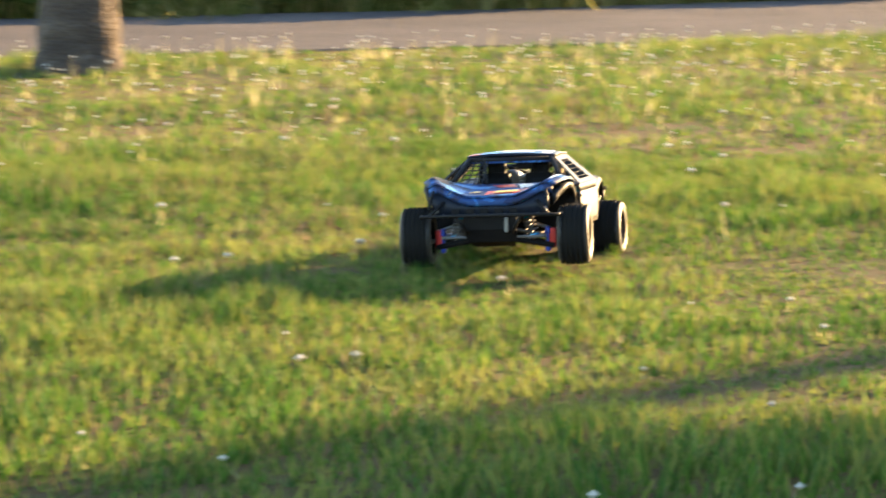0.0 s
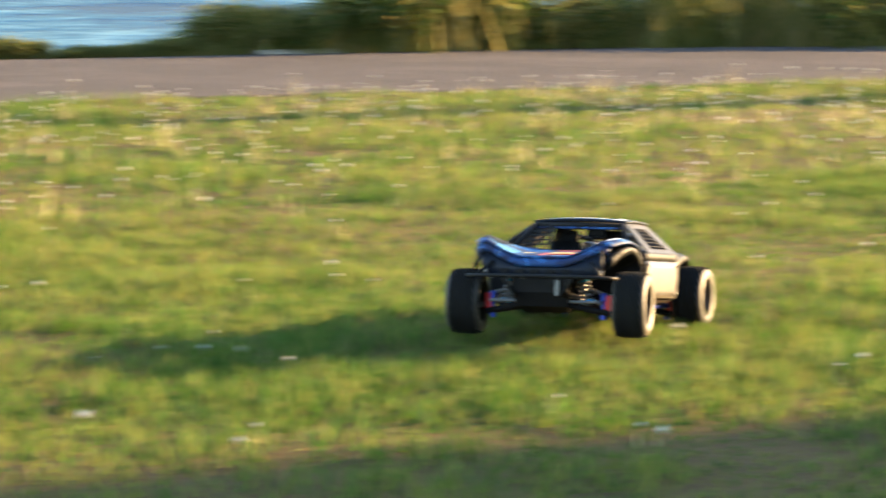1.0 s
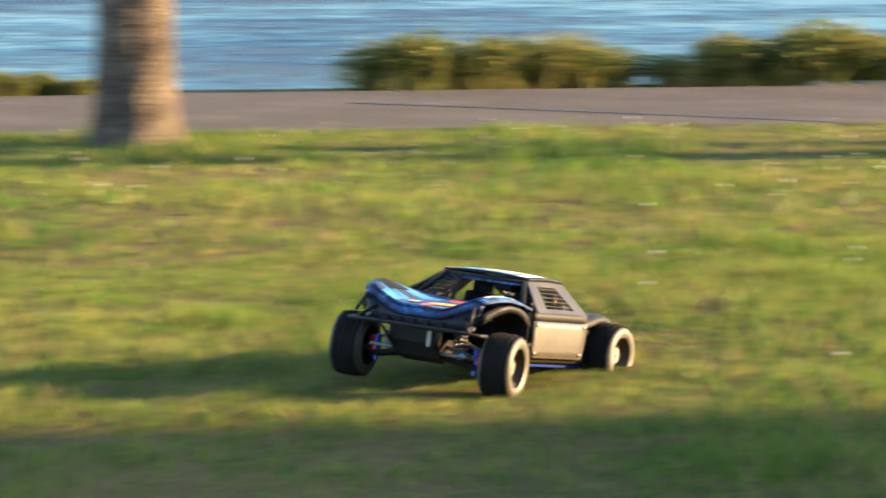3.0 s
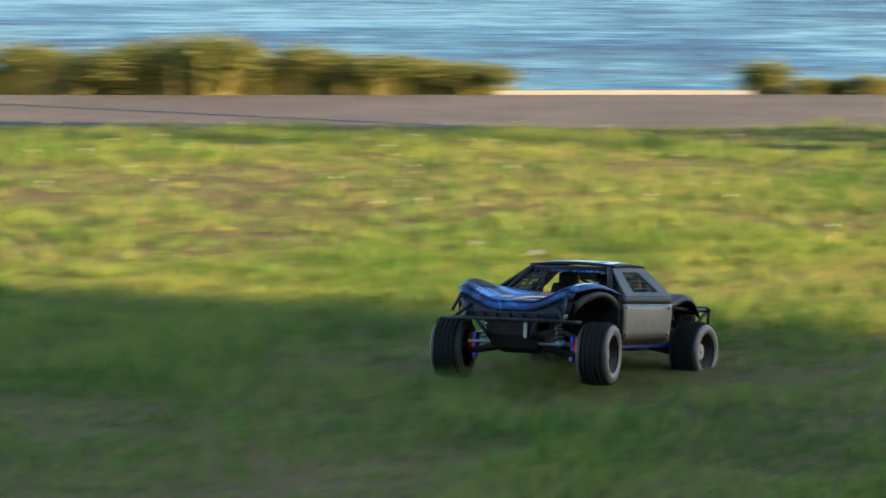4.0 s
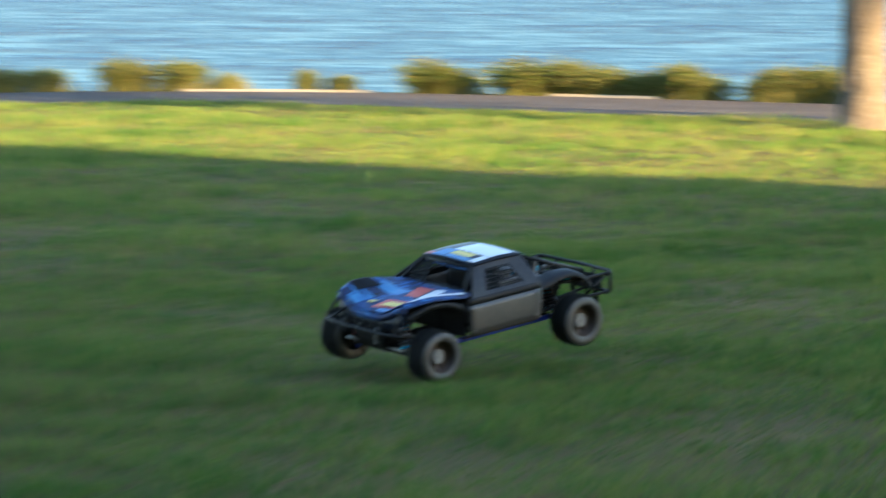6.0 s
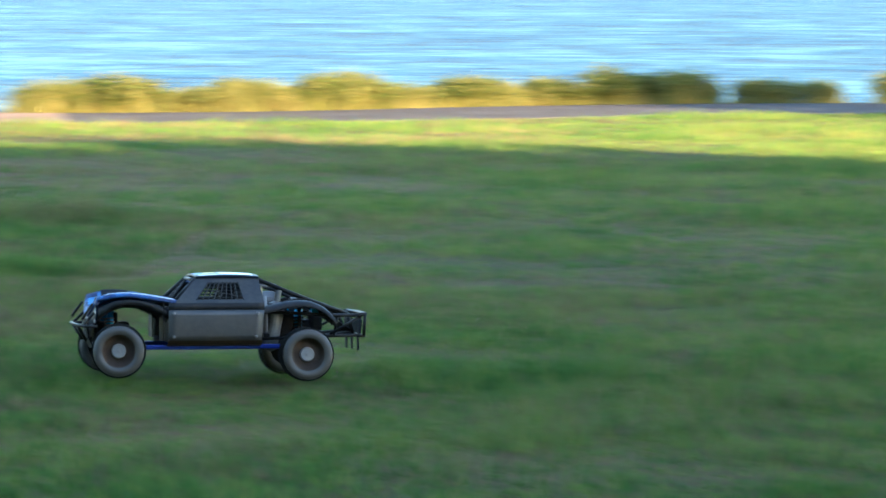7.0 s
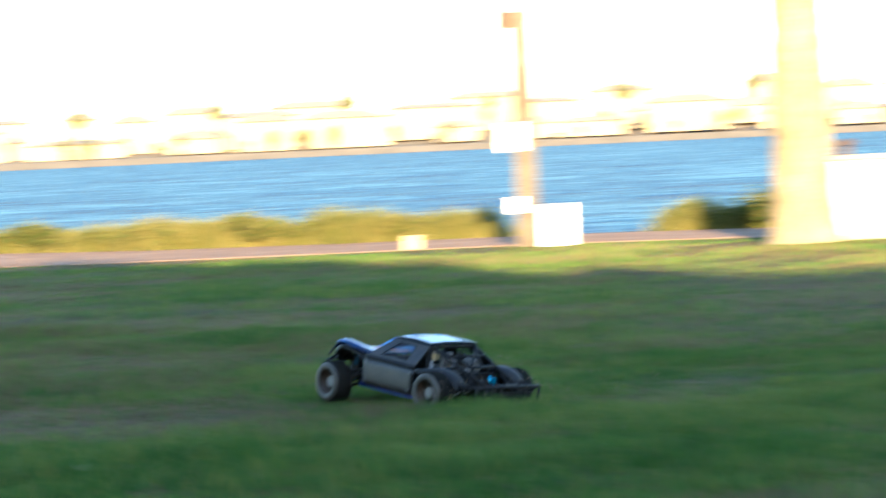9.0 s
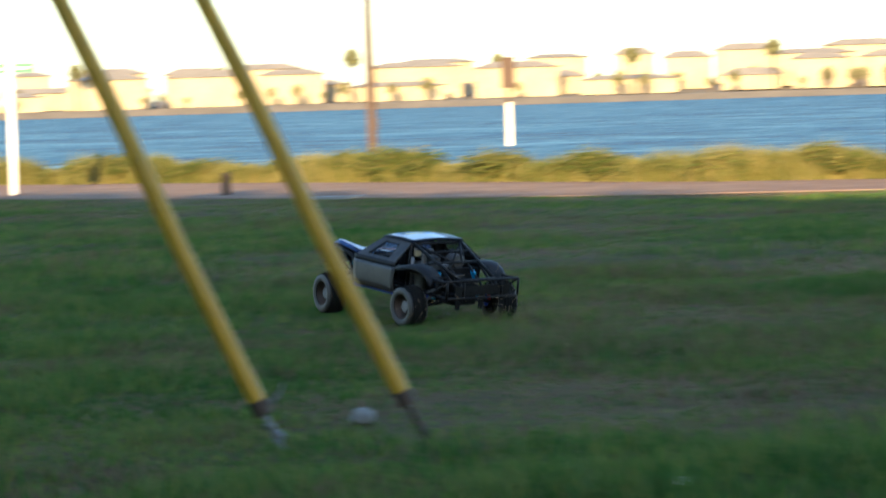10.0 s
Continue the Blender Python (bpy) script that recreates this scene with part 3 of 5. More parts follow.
for s0, s1, h in BUSHES:
    h *= 1.28
    n = max(1, round((s1 - s0) / (h * 0.44)))
    for i in range(n):
        s = s0 + (s1 - s0) * (i + 0.5) / n + rng.normal(0, 0.03)
        hh = h * rng.uniform(0.68, 1.18) * (0.90 + 0.2 * math.sin(s * 2.9) * math.sin(s * 1.1 + 1))
        x, y = shore_point(s, path_width(s) + 0.08 + h * 0.42 + rng.uniform(0, 0.20))
        wid = max(hh, 0.7 * h) * rng.uniform(1.1, 1.8)
        m = pose(x, y, -0.01, 0, 0, rng.uniform(0, 360)) @ Matrix.Diagonal((wid, wid, hh, 1))
        reedy = rng.random() < (0.75 if s > 121 else 0.12)
        me = REEDS[rng.integers(3)] if reedy else SHRUBS[rng.integers(4)]
        if s > 128:
            SHORE_GRASS.append((me, m))
            continue
        ob = tagged(new("shrub", me), "tuft of straw-yellow shore grass beside the path" if reedy else "olive-green and straw-brown shoreline shrub beside the path", "shrub", "shrubs along the shore")
        ob.matrix_basis = m


def joined(name, pieces):
    """Many copies of a few meshes, put together in one."""
    verts, faces, slots, base = [], [], [], 0
    for me, m in pieces:
        co = np.empty(len(me.vertices) * 3, np.float32)
        me.vertices.foreach_get("co", co)
        mat = np.array(m)
        verts.append(co.reshape(-1, 3) @ mat[:3, :3].T + mat[:3, 3])
        for p in me.polygons:
            faces.append([base + v for v in p.vertices])
            slots.append(p.material_index)
        base += len(me.vertices)
    me = bpy.data.meshes.new(name)
    me.from_pydata(np.concatenate(verts).tolist(), [], faces)
    me.materials.append(M_LEAF)
    me.materials.append(M_STRAW)
    me.polygons.foreach_set("material_index", slots)
    return new(name, me)


tagged(joined("shore_grass", SHORE_GRASS), "yellow-green shore grass and low shrubs along the water", "shore grass", kind="stuff")


# ============ far shore ============
def far_place(az, d, z=0.0):
    return Vector((10 + d * math.cos(radians(az)), -6 + d * math.sin(radians(az)), z))


def rise(az, d):
    """The land behind the far beach climbs gently, more towards one end."""
    return max(0.0, d - 665) * 0.055 * min(1.0, max(0.15, (232 - az) / 22))


bm = bmesh.new()
rows = []
for i in range(121):
    az = 150 + i
    near = 640 + 10 * noise.noise(Vector((az * 0.15, 0, 0)))
    rows.append([bm.verts.new(far_place(az, near, WATER_LEVEL - 0.3)), bm.verts.new(far_place(az, near + 6, 0.8)), bm.verts.new(far_place(az, near + 30, 0.95)), bm.verts.new(far_place(az, 745, 0.95 + rise(az, 745))), bm.verts.new(far_place(az, 1400, 4.0))])
for A, B in zip(rows[:-1], rows[1:]):
    for k in range(4):
        bm.faces.new((A[k], A[k + 1], B[k + 1], B[k]))
tagged(part("far_shore", bm, M_BEACH), "pale sandy beach across the bay", "shore", kind="structure")


def house(az, d, w, depth, h, roof, storeys):
    """A house across the water: walls with window bays, hipped roof."""
    p = far_place(az, d, 0.9 + rise(az, d))
    root = thing("house", "sunlit cream stucco house with tiled roof across the bay", "house", "houses on the far shore", Matrix.Translation(p) @ pose(0, 0, 0, 0, 0, az + 90))
    part("wall", box((w, depth, h), (0, 0, h / 2), 0.1), M_STUCCO, root)
    bm = bmesh.new()
    e = 0.6
    lo = [bm.verts.new(c) for c in ((-w / 2 - e, -depth / 2 - e, h), (w / 2 + e, -depth / 2 - e, h), (w / 2 + e, depth / 2 + e, h), (-w / 2 - e, depth / 2 + e, h))]
    hi = [bm.verts.new((-w * 0.28, 0, h + roof)), bm.verts.new((w * 0.28, 0, h + roof))]
    for f in ((lo[0], lo[1], hi[1], hi[0]), (lo[1], lo[2], hi[1]), (lo[2], lo[3], hi[0], hi[1]), (lo[3], lo[0], hi[0]), tuple(lo[::-1])):
        bm.faces.new(f)
    part("roof", bm, M_ROOFT, root)
    n = max(2, int(w / 3.2))
    for fl in range(storeys):
        for i in range(n):
            wide = 2.2 if (i + fl) % 2 else 1.3
            part("window", box((wide, 0.2, 1.3), (-w / 2 + w * (i + 0.5) / n, -depth / 2 - 0.02, 1.5 + 2.9 * fl), 0.03), M_GLASSD, root)
    if storeys > 1:
        part("balcony", box((w * 0.55, 1.4, 0.9), (w * 0.12, -depth / 2 - 0.7, 3.1), 0.05), M_STUCCO, root)
    return root


hr = random.Random(8)
for row, d0, storey_mix in ((0, 668, (1, 1, 2)), (1, 690, (2, 2, 1)), (2, 716, (2, 2))):
    az = 172.0 + row * 0.6
    while az < 240:
        w = hr.uniform(8, 19)
        st = hr.choice(storey_mix)
        house(az + w / 2 / d0 * 57.3, d0 + hr.uniform(0, 8), w, 9, 2.9 * st + 0.6 * row, hr.uniform(0.8, 1.6), st)
        az += (w + hr.uniform(1.0, 9.0) * (1 + row)) / d0 * 57.3


def far_tree(az, d, h, palmy):
    p = far_place(az, d, 0.8 + rise(az, d))
    root = thing("far_tree", "green tree between the houses across the bay", "tree", "trees on the far shore", Matrix.Translation(p))
    part("trunk", tube([(0, 0, 0), (0.1, 0, h * 0.5), (0, 0, h * 0.85)], 0.28, 6, 0.16), M_TWIG, root)
    r2 = np.random.default_rng(int(az * 100))
    bm = bmesh.new()
    for i in range(260):
        d3 = r2.normal(size=3)
        d3 /= np.linalg.norm(d3)
        rad = h * (0.20 if palmy else 0.30)
        c = Vector((0, 0, h * (0.88 if palmy else 0.62))) + Vector(d3 * rad * r2.uniform(0.4, 1.0)) * (1.0 if not palmy else 0.9)
        u = Vector(r2.normal(size=3)).normalized() * h * 0.07
        v = Vector(r2.normal(size=3)).normalized() * h * 0.05
        bm.faces.new([bm.verts.new(c - u), bm.verts.new(c + v), bm.verts.new(c + u)])
    part("crown", bm, M_FARGREEN, root)


for i in range(190):
    a = 176 + 62 * (i + hr.random() * 0.8) / 190
    far_tree(a, hr.choice((658, 661, 683, 708)), hr.uniform(2.4, 5.5) + (5.0 if i % 7 == 0 else 0), i % 7 == 0)


# ============ things by the path, far end ============
def turned(x, y, az):
    """A pose at a place on the lawn that faces the way az."""
    return pose(x, y, 0, 0, 0, az)


# utility cabinet beside the last palm: front faces the lawn
cab = thing("utility_cabinet", "cream painted utility cabinet with a tan lid beside a palm", "utility cabinet", m=turned(-21.95, -23.55, 29))
part("body", box((0.45, 0.95, 0.70), (0, 0, 0.36), 0.015), M_CREAM, cab)
part("lid", box((0.52, 1.04, 0.045), (0, 0, 0.732), 0.015), M_LID, cab, "tan overhanging lid")
for y in (-0.235, 0.235):
    part("door", box((0.012, 0.43, 0.58), (0.228, y, 0.37), 0.004), M_CREAM, cab)
part("plinth", box((0.50, 1.00, 0.05), (0, 0, 0.024), 0.01), M_CONC, cab)
cap = thing("vent_cap", "small dark vent cap on the cabinet lid", "vent", m=pose(-21.85, -23.75, 0.752))
part("cap", lathe([(0.05, 0.0), (0.05, 0.08), (0.08, 0.09), (0.075, 0.13), (0.02, 0.15)], 16, "z"), M_WOOD, cap)

# notice post with white board and meter box
post = thing("notice_post", "weathered wooden post with white boards beside the path", "post", m=turned(-21.9, -27.25, 34))
part("pole", box((0.18, 0.20, 2.25), (0, 0.0, 1.12), 0.02), M_GREYBARK, post)
part("cap_block", box((0.15, 0.15, 0.22), (0, -0.16, 2.2), 0.02), M_WOOD, post)
part("board", box((0.03, 0.26, 0.28), (0.11, -0.12, 1.05), 0.01), M_WHITE, post, "white blank board")
part("meter_box", box((0.26, 0.32, 0.40), (0.18, 0.28, 0.20), 0.02), M_WHITE, post, "white meter box")
part("lower_board", box((0.03, 0.16, 0.16), (0.11, -0.10, 0.40), 0.01), M_WHITE, post)

stone = thing("stone_block", "cream concrete block at the edge of the lawn", "block", m=turned(-21.6, -28.42, 40))
part("block", box((0.13, 0.15, 0.15), (0, 0, 0.07), 0.012), M_LID, stone)

stump = thing("bollard", "short dark wooden bollard beside the path", "bollard", m=turned(-19.75, -36.6, 20))
part("shaft", lathe([(0.045, 0), (0.045, 0.20), (0.03, 0.235)], 14, "z"), M_WOOD, stump)

slab = thing("paving_slab", "pale worn paving slab at the path's edge", "slab", m=turned(-19.1, -34.3, 45))
part("slab_body", box((0.22, 0.5, 0.03), (0, 0, 0.012), 0.006), M_CONC, slab)

sign = thing("street_sign", "white post with a green street sign beside the path", "street sign", m=turned(-19.9, -40.2, 45))
part("post", tube([(0, 0, 0), (0, 0, 1.62)], 0.033, 10), M_WHITE, sign)
part("sign_plate", box((0.02, 0.42, 0.10), (0.0, 0.06, 1.36), 0.004), M_GREEN, sign, "green sign plate")
for dy in (-0.04, 0.08, 0.16):
    part("lettering_bar", box((0.004, 0.07, 0.025), (0.013, dy, 1.36)), M_WHITE, sign)
part("lower_plate", box((0.015, 0.10, 0.20), (0.01, -0.07, 1.05), 0.003), M_GALV, sign)

pile = thing("mooring_pile", "dark brown wooden pile standing in the water", "pile", m=turned(-55.7, -72.1, 0))
part("shaft", tube([(0, 0, -1.5), (0.05, 0, 3), (0, 0, 8)], 0.13, 12, 0.10), M_WOOD, pile)
part("collar", lathe([(0.12, 0.2), (0.14, 0.22), (0.14, 0.5), (0.12, 0.52)], 14, "z"), M_WOOD, pile)

mark = thing("channel_marker", "white channel post with a brown board standing in the water", "channel marker", m=turned(-61.0, -72.5, 45))
part("post", tube([(0, 0, -1.2), (0, 0, 0.79)], 0.075, 12, 0.065), M_CREAM, mark)
part("neck", tube([(0, 0, 0.79), (0, 0, 1.4)], 0.05, 8), M_WOOD, mark)
part("board", box((0.06, 0.37, 0.80), (0.07, 0, 1.56), 0.02), M_WOOD, mark, "brown board")

# yellow guards over guy wires, near the camera
UP = Vector((0, 0, 1))
LEFT = Vector((math.cos(radians(315)), math.sin(radians(315)), 0))


def guy_guard(at, ring, name_bits, lean):
    root = thing("guy_wire_guard", "yellow plastic guard over a guy wire anchored in the lawn", "guy wire guard", "guy wire guards", Matrix.Translation((at[0], at[1], 0)))
    way = (UP + LEFT * lean).normalized()
    a, b = way * ring, way * 4.6
    part("guard", tube([a + way * 4.5 * k / 10 + LEFT * 0.004 * math.sin(k * 2.1) for k in range(11)], 0.0235, 12, 0.0225), M_YELLOW, root)
    part("wire", tube([way * 0.0, way * 5.5], 0.006, 6), M_GALV, root, "galvanised guy wire")
    part("clamp", tube([a - way * 0.02, a + way * 0.02], 0.025, 12), M_RIM, root, "rusty clamp")
    part("anchor_rod", tube([LEFT * -0.035 + UP * -0.06, way * (ring * 0.8)], 0.009, 8), M_RIM if not name_bits else M_GALV, root, "dull anchor rod")
    if name_bits:
        part("seam_joint", tube([way * 0.72, way * 0.80], 0.0245, 12), M_YELLOW, root)
        bm = bmesh.new()
        strip = [(0.0, 0.0), (0.012, 0.004), (0.030, 0.016), (0.048, 0.036), (0.060, 0.062)]
        base = a + Vector((0, 0, 0.0))
        pr = None
        for dx, dz in strip:
            p = base - LEFT * dx + UP * dz
            q = [bm.verts.new(p + UP * 0.010), bm.verts.new(p - UP * 0.010)]
            if pr:
                bm.faces.new((pr[0], pr[1], q[1], q[0]))
            pr = q
        bmesh.ops.solidify(bm, geom=list(bm.faces), thickness=0.004)
        part("strap", bm, M_HUB, root, "bent grey metal strap")
        for i in range(3):
            bm = lathe([(0.006, -0.016), (0.011, -0.012), (0.011, 0.012), (0.006, 0.016)], 10, "z")
            lk = part("shackle", bm, M_GALV, root)
            lk.matrix_basis = Matrix.Translation(way * (0.02 + 0.025 * i) - LEFT * 0.012 * (i % 2)) @ pose(0, 0, 0, 40 * i, 30, 0)
    return root


guy_guard((-3.445, -17.795), 0.122, True, 0.455)
guy_guard((-3.825, -17.655), 0.122, False, 0.470)

ball = thing("stone", "grey rounded stone in the grass", "stone", m=turned(-4.03, -18.11, 20))
bm = bmesh.new()
bmesh.ops.create_icosphere(bm, subdivisions=3, radius=0.032)
for v in bm.verts:
    v.co *= 1 + 0.18 * noise.noise(v.co * 40)
    v.co.z = v.co.z * 0.8 + 0.022
part("rock", bm, M_CONC, ball, smooth=True)


def litter(at, size, az, label):
    """A crumpled scrap of paper or wrapper lying in the grass."""
    root = thing("litter", label, "litter", "litter in the grass", pose(at[0], at[1], 0.015, 0, 0, az))
    n = 6
    rr = random.Random(int(at[0] * 100))
    rows = [[((i / n - 0.5) * size[0], (j / n - 0.5) * size[1], 0.012 + 0.012 * rr.random() + 0.006 * math.sin(i * 1.7 + j)) for j in range(n + 1)] for i in range(n + 1)]
    part("scrap", sheet(rows, 0.0015), M_PAPER, root)


litter((-3.25, -16.27), (0.022, 0.034), 30, "white crumpled paper scrap in the grass")
for x, y, a in ((-6.83, 3.73, 10), (-6.44, 3.66, 40), (-5.97, 0.32, 20), (-7.76, 1.53, 60), (-9.73, 1.28, 70), (-8.01, -0.27, 55), (-2.15, 5.40, 0)):
    litter((x, y), (0.022, 0.040 if x > -7 else 0.075), a + 20, "pale flattened paper scrap in the grass")

# dead palm frond on the lawn
frond = thing("dead_frond", "pale dry fallen palm frond on the lawn", "palm frond", m=Matrix.Translation((-15.3, 1.85, 0)) @ pose(0, 0, 0, 0, 0, 41))
part("stalk", tube([(-0.9, 0.02, 0.02), (-0.4, 0.0, 0.045), (0.1, 0.0, 0.05), (0.62, 0.0, 0.03)], 0.018, 8, 0.01), M_DRYFROND, frond)
bm = bmesh.new()
rr = random.Random(4)
for i in range(70):
    x = -0.15 + 0.8 * rr.random()
    sg = rr.choice((-1, 1))
    a = rr.uniform(0.3, 1.0)
    L = rr.uniform(0.22, 0.42)
    d = Vector((math.cos(a), sg * math.sin(a), 0))
    s = Vector((-d.y, d.x, 0.4)) * 0.024
    p, q = Vector((x, 0, 0.07)), Vector((x, 0, 0.04 + 0.14 * rr.random())) + d * L
    bm.faces.new([bm.verts.new(p - s), bm.verts.new(p + s), bm.verts.new(q)])
part("leaflets", bm, M_DRYFROND, frond)


# ============ the truck ============
# local frame: x ahead, y to its left, z up; origin on the ground between the axles
AXLE_F, AXLE_R, HALF_TRACK, WHEEL_R = 0.288, -0.288, 0.217, 0.084
truck = thing("rc_truck", "large radio-controlled desert truck with dusty black sides and blue hood", "model truck")

# chassis and skid plates
part("chassis_plate", box((0.60, 0.15, 0.010), (0.0, 0, 0.085), 0.004), M_BLACK, truck)
for sgn in (-1, 1):
    part("side_rail", box((0.44, 0.016, 0.014), (-0.02, sgn * 0.158, 0.092), 0.004), M_DEEPBLUE, truck, "blue anodised side rail")
    part("sill", sheet([[(x, sgn * 0.165, 0.094), (x, sgn * 0.185, 0.100), (x, sgn * 0.200, 0.112)] for x in (0.135, 0.05, -0.05, -0.155)], 0.003), M_RIM, truck, "dusty brown sill")
part("skid_plate", sheet([[(0.300, y * 0.75, 0.070), (0.350, y * 0.9, 0.085), (0.368, y * 0.95, 0.120), (0.372, y, 0.160)] for y in (-0.075, -0.03, 0.03, 0.075)], 0.006), M_BLACK, truck)
part("gearbox", box((0.12, 0.11, 0.10), (-0.30, 0, 0.12), 0.015), M_BLACK, truck)
part("front_gearbox", box((0.11, 0.10, 0.085), (0.29, 0, 0.125), 0.015), M_BLACK, truck)
part("engine", box((0.12, 0.10, 0.11), (-0.13, 0.02, 0.16), 0.012), M_STEEL, truck, "grey finned engine")
part("fuel_tank", box((0.12, 0.12, 0.09), (0.05, -0.02, 0.14), 0.02), M_BLACK, truck)
part("shock_tower", box((0.012, 0.20, 0.065), (0.285, 0, 0.165), 0.004), M_BLACK, truck)
part("rear_shock_tower", box((0.012, 0.22, 0.07), (-0.285, 0, 0.175), 0.004), M_BLACK, truck)
part("silencer", lathe([(0.012, -0.10), (0.026, -0.09), (0.028, 0.03), (0.026, 0.045), (0.010, 0.055), (0.010, 0.09)], 18, "z"), M_STEEL, truck, "grey steel exhaust can").matrix_basis = pose(-0.205, 0.105, 0.175, 0, -10, 0)


# hood: dips in the middle, rises to ears over the front wheels
def hood_point(x, k):
    """Hood surface; k from -1 to 1 across."""
    half = float(np.interp(x, (0.085, 0.13, 0.22, 0.29, 0.346), (0.155, 0.196, 0.202, 0.196, 0.172)))
    edge = float(np.interp(x, (0.085, 0.13, 0.20, 0.26, 0.30, 0.346), (0.232, 0.238, 0.250, 0.256, 0.254, 0.243)))
    mid = float(np.interp(x, (0.085, 0.20, 0.346), (0.226, 0.222, 0.206)))
    a = abs(k)
    z = mid + (edge - mid) * max(0, (a - 0.35) / 0.50) ** 1.25 if a < 0.85 else edge - 0.010 * ((a - 0.85) / 0.15) ** 2
    return (x + 0.018 * (1 - k * k) * max(0, (x - 0.25) / 0.096), half * k, z)


xs = [0.085 + 0.261 * i / 16 for i in range(17)]
ks = [-1 + 2 * j / 26 for j in range(27)]
part("hood", sheet([[hood_point(x, k) for k in ks] for x in xs], -0.004), M_SHELL, truck, "blue hood with bright graphics", smooth=True)


def flash(name, poly, mat, lift=0.0045):
    """A coloured decal lying on the hood: (x, k) corners filled in a fan."""
    bm = bmesh.new()
    n = 12
    (a, b), (c, d) = (poly[0], poly[1]), (poly[3], poly[2])
    grid = []
    for i in range(n + 1):
        u = i / n
        p = (a[0] + (b[0] - a[0]) * u, a[1] + (b[1] - a[1]) * u)
        q = (c[0] + (d[0] - c[0]) * u, c[1] + (d[1] - c[1]) * u)
        row = []
        for j in range(n + 1):
            v = j / n
            x, y, z = hood_point(p[0] + (q[0] - p[0]) * v, p[1] + (q[1] - p[1]) * v)
            row.append(bm.verts.new((x, y, z + lift)))
        grid.append(row)
    for A, B in zip(grid[:-1], grid[1:]):
        for j in range(n):
            bm.faces.new((A[j], A[j + 1], B[j + 1], B[j]))
    part(name, bm, mat, truck)


flash("red_decal", [(0.325, -0.10), (0.300, 0.50), (0.245, 0.42), (0.262, -0.12)], M_FLASH_RED)
flash("yellow_decal", [(0.310, 0.00), (0.296, 0.36), (0.268, 0.30), (0.278, 0.04)], M_FLASH_YEL, 0.0075)
flash("yellow_decal", [(0.308, -0.34), (0.302, -0.20), (0.288, -0.18), (0.290, -0.34)], M_FLASH_YEL, 0.0075)
flash("cyan_decal", [(0.340, -0.80), (0.338, -0.45), (0.270, -0.40), (0.280, -0.82)], M_FLASH_BLU)
flash("cyan_decal", [(0.230, -0.70), (0.225, -0.15), (0.170, -0.10), (0.180, -0.72)], M_FLASH_BLU)
flash("cyan_decal", [(0.338, 0.15), (0.330, 0.60), (0.312, 0.58), (0.326, 0.12)], M_FLASH_BLU)
flash("red_decal", [(0.215, 0.00), (0.210, 0.25), (0.120, 0.12), (0.130, -0.20)], M_FLASH_RED)
flash("pale_decal", [(0.225, 0.30), (0.205, 0.52), (0.105, 0.38), (0.120, 0.18)], M_FLASH_WHT)
flash("pale_decal", [(0.335, 0.72), (0.320, 0.90), (0.110, 0.93), (0.130, 0.74)], M_FLASH_WHT)
flash("dark_decal", [(0.290, 0.66), (0.285, 0.71), (0.150, 0.66), (0.160, 0.60)], M_BLACK, 0.0060)
flash("dark_decal", [(0.305, -0.92), (0.300, -0.66), (0.210, -0.60), (0.220, -0.90)], M_BLACK, 0.0065)


# front lip and smoky panel under it
def lip(k, drop, out):
    x, y, z = hood_point(0.346, k)
    return (x + out, y * (1 - 0.9 * drop), z - drop)


part("nose", sheet([[lip(k, 0.001, -0.002) for k in ks], [lip(k, 0.010, 0.005) for k in ks], [lip(k, 0.022, 0.005) for k in ks]], 0.004), M_SHELL, truck, "blue nose lip below the hood", smooth=True)
part("grille", sheet([[lip(k, 0.024, 0.002) for k in ks], [(0.366 - 0.016 * k * k, 0.160 * k, 0.178 + 0.008 * k * k) for k in ks], [(0.368 - 0.014 * k * k, 0.152 * k, 0.156) for k in ks]], 0.004), M_SMOKE, truck, "smoky dark nose panel", smooth=True)
for y in (-0.095, -0.055, -0.015, 0.025, 0.065):
    part("grille_slot", box((0.004, 0.022, 0.020), (0.3705 - 0.55 * y * y, y, 0.168), 0.002), M_BLACK, truck)
for y in (-0.13, -0.045, 0.045, 0.13):
    part("nose_screw", lathe([(0.006, 0), (0.006, 0.003), (0.003, 0.005)], 8), M_STEEL, truck).matrix_basis = pose(0.370 - 0.7 * y * y, y, 0.158, 0, 0, -90)
part("front_bulkhead", box((0.012, 0.10, 0.085), (0.335, 0, 0.140), 0.006), M_BLACK, truck)
part("front_bracket", box((0.006, 0.011, 0.040), (0.376, 0.046, 0.132), 0.003), M_STEEL, truck, "dusty grey bracket")

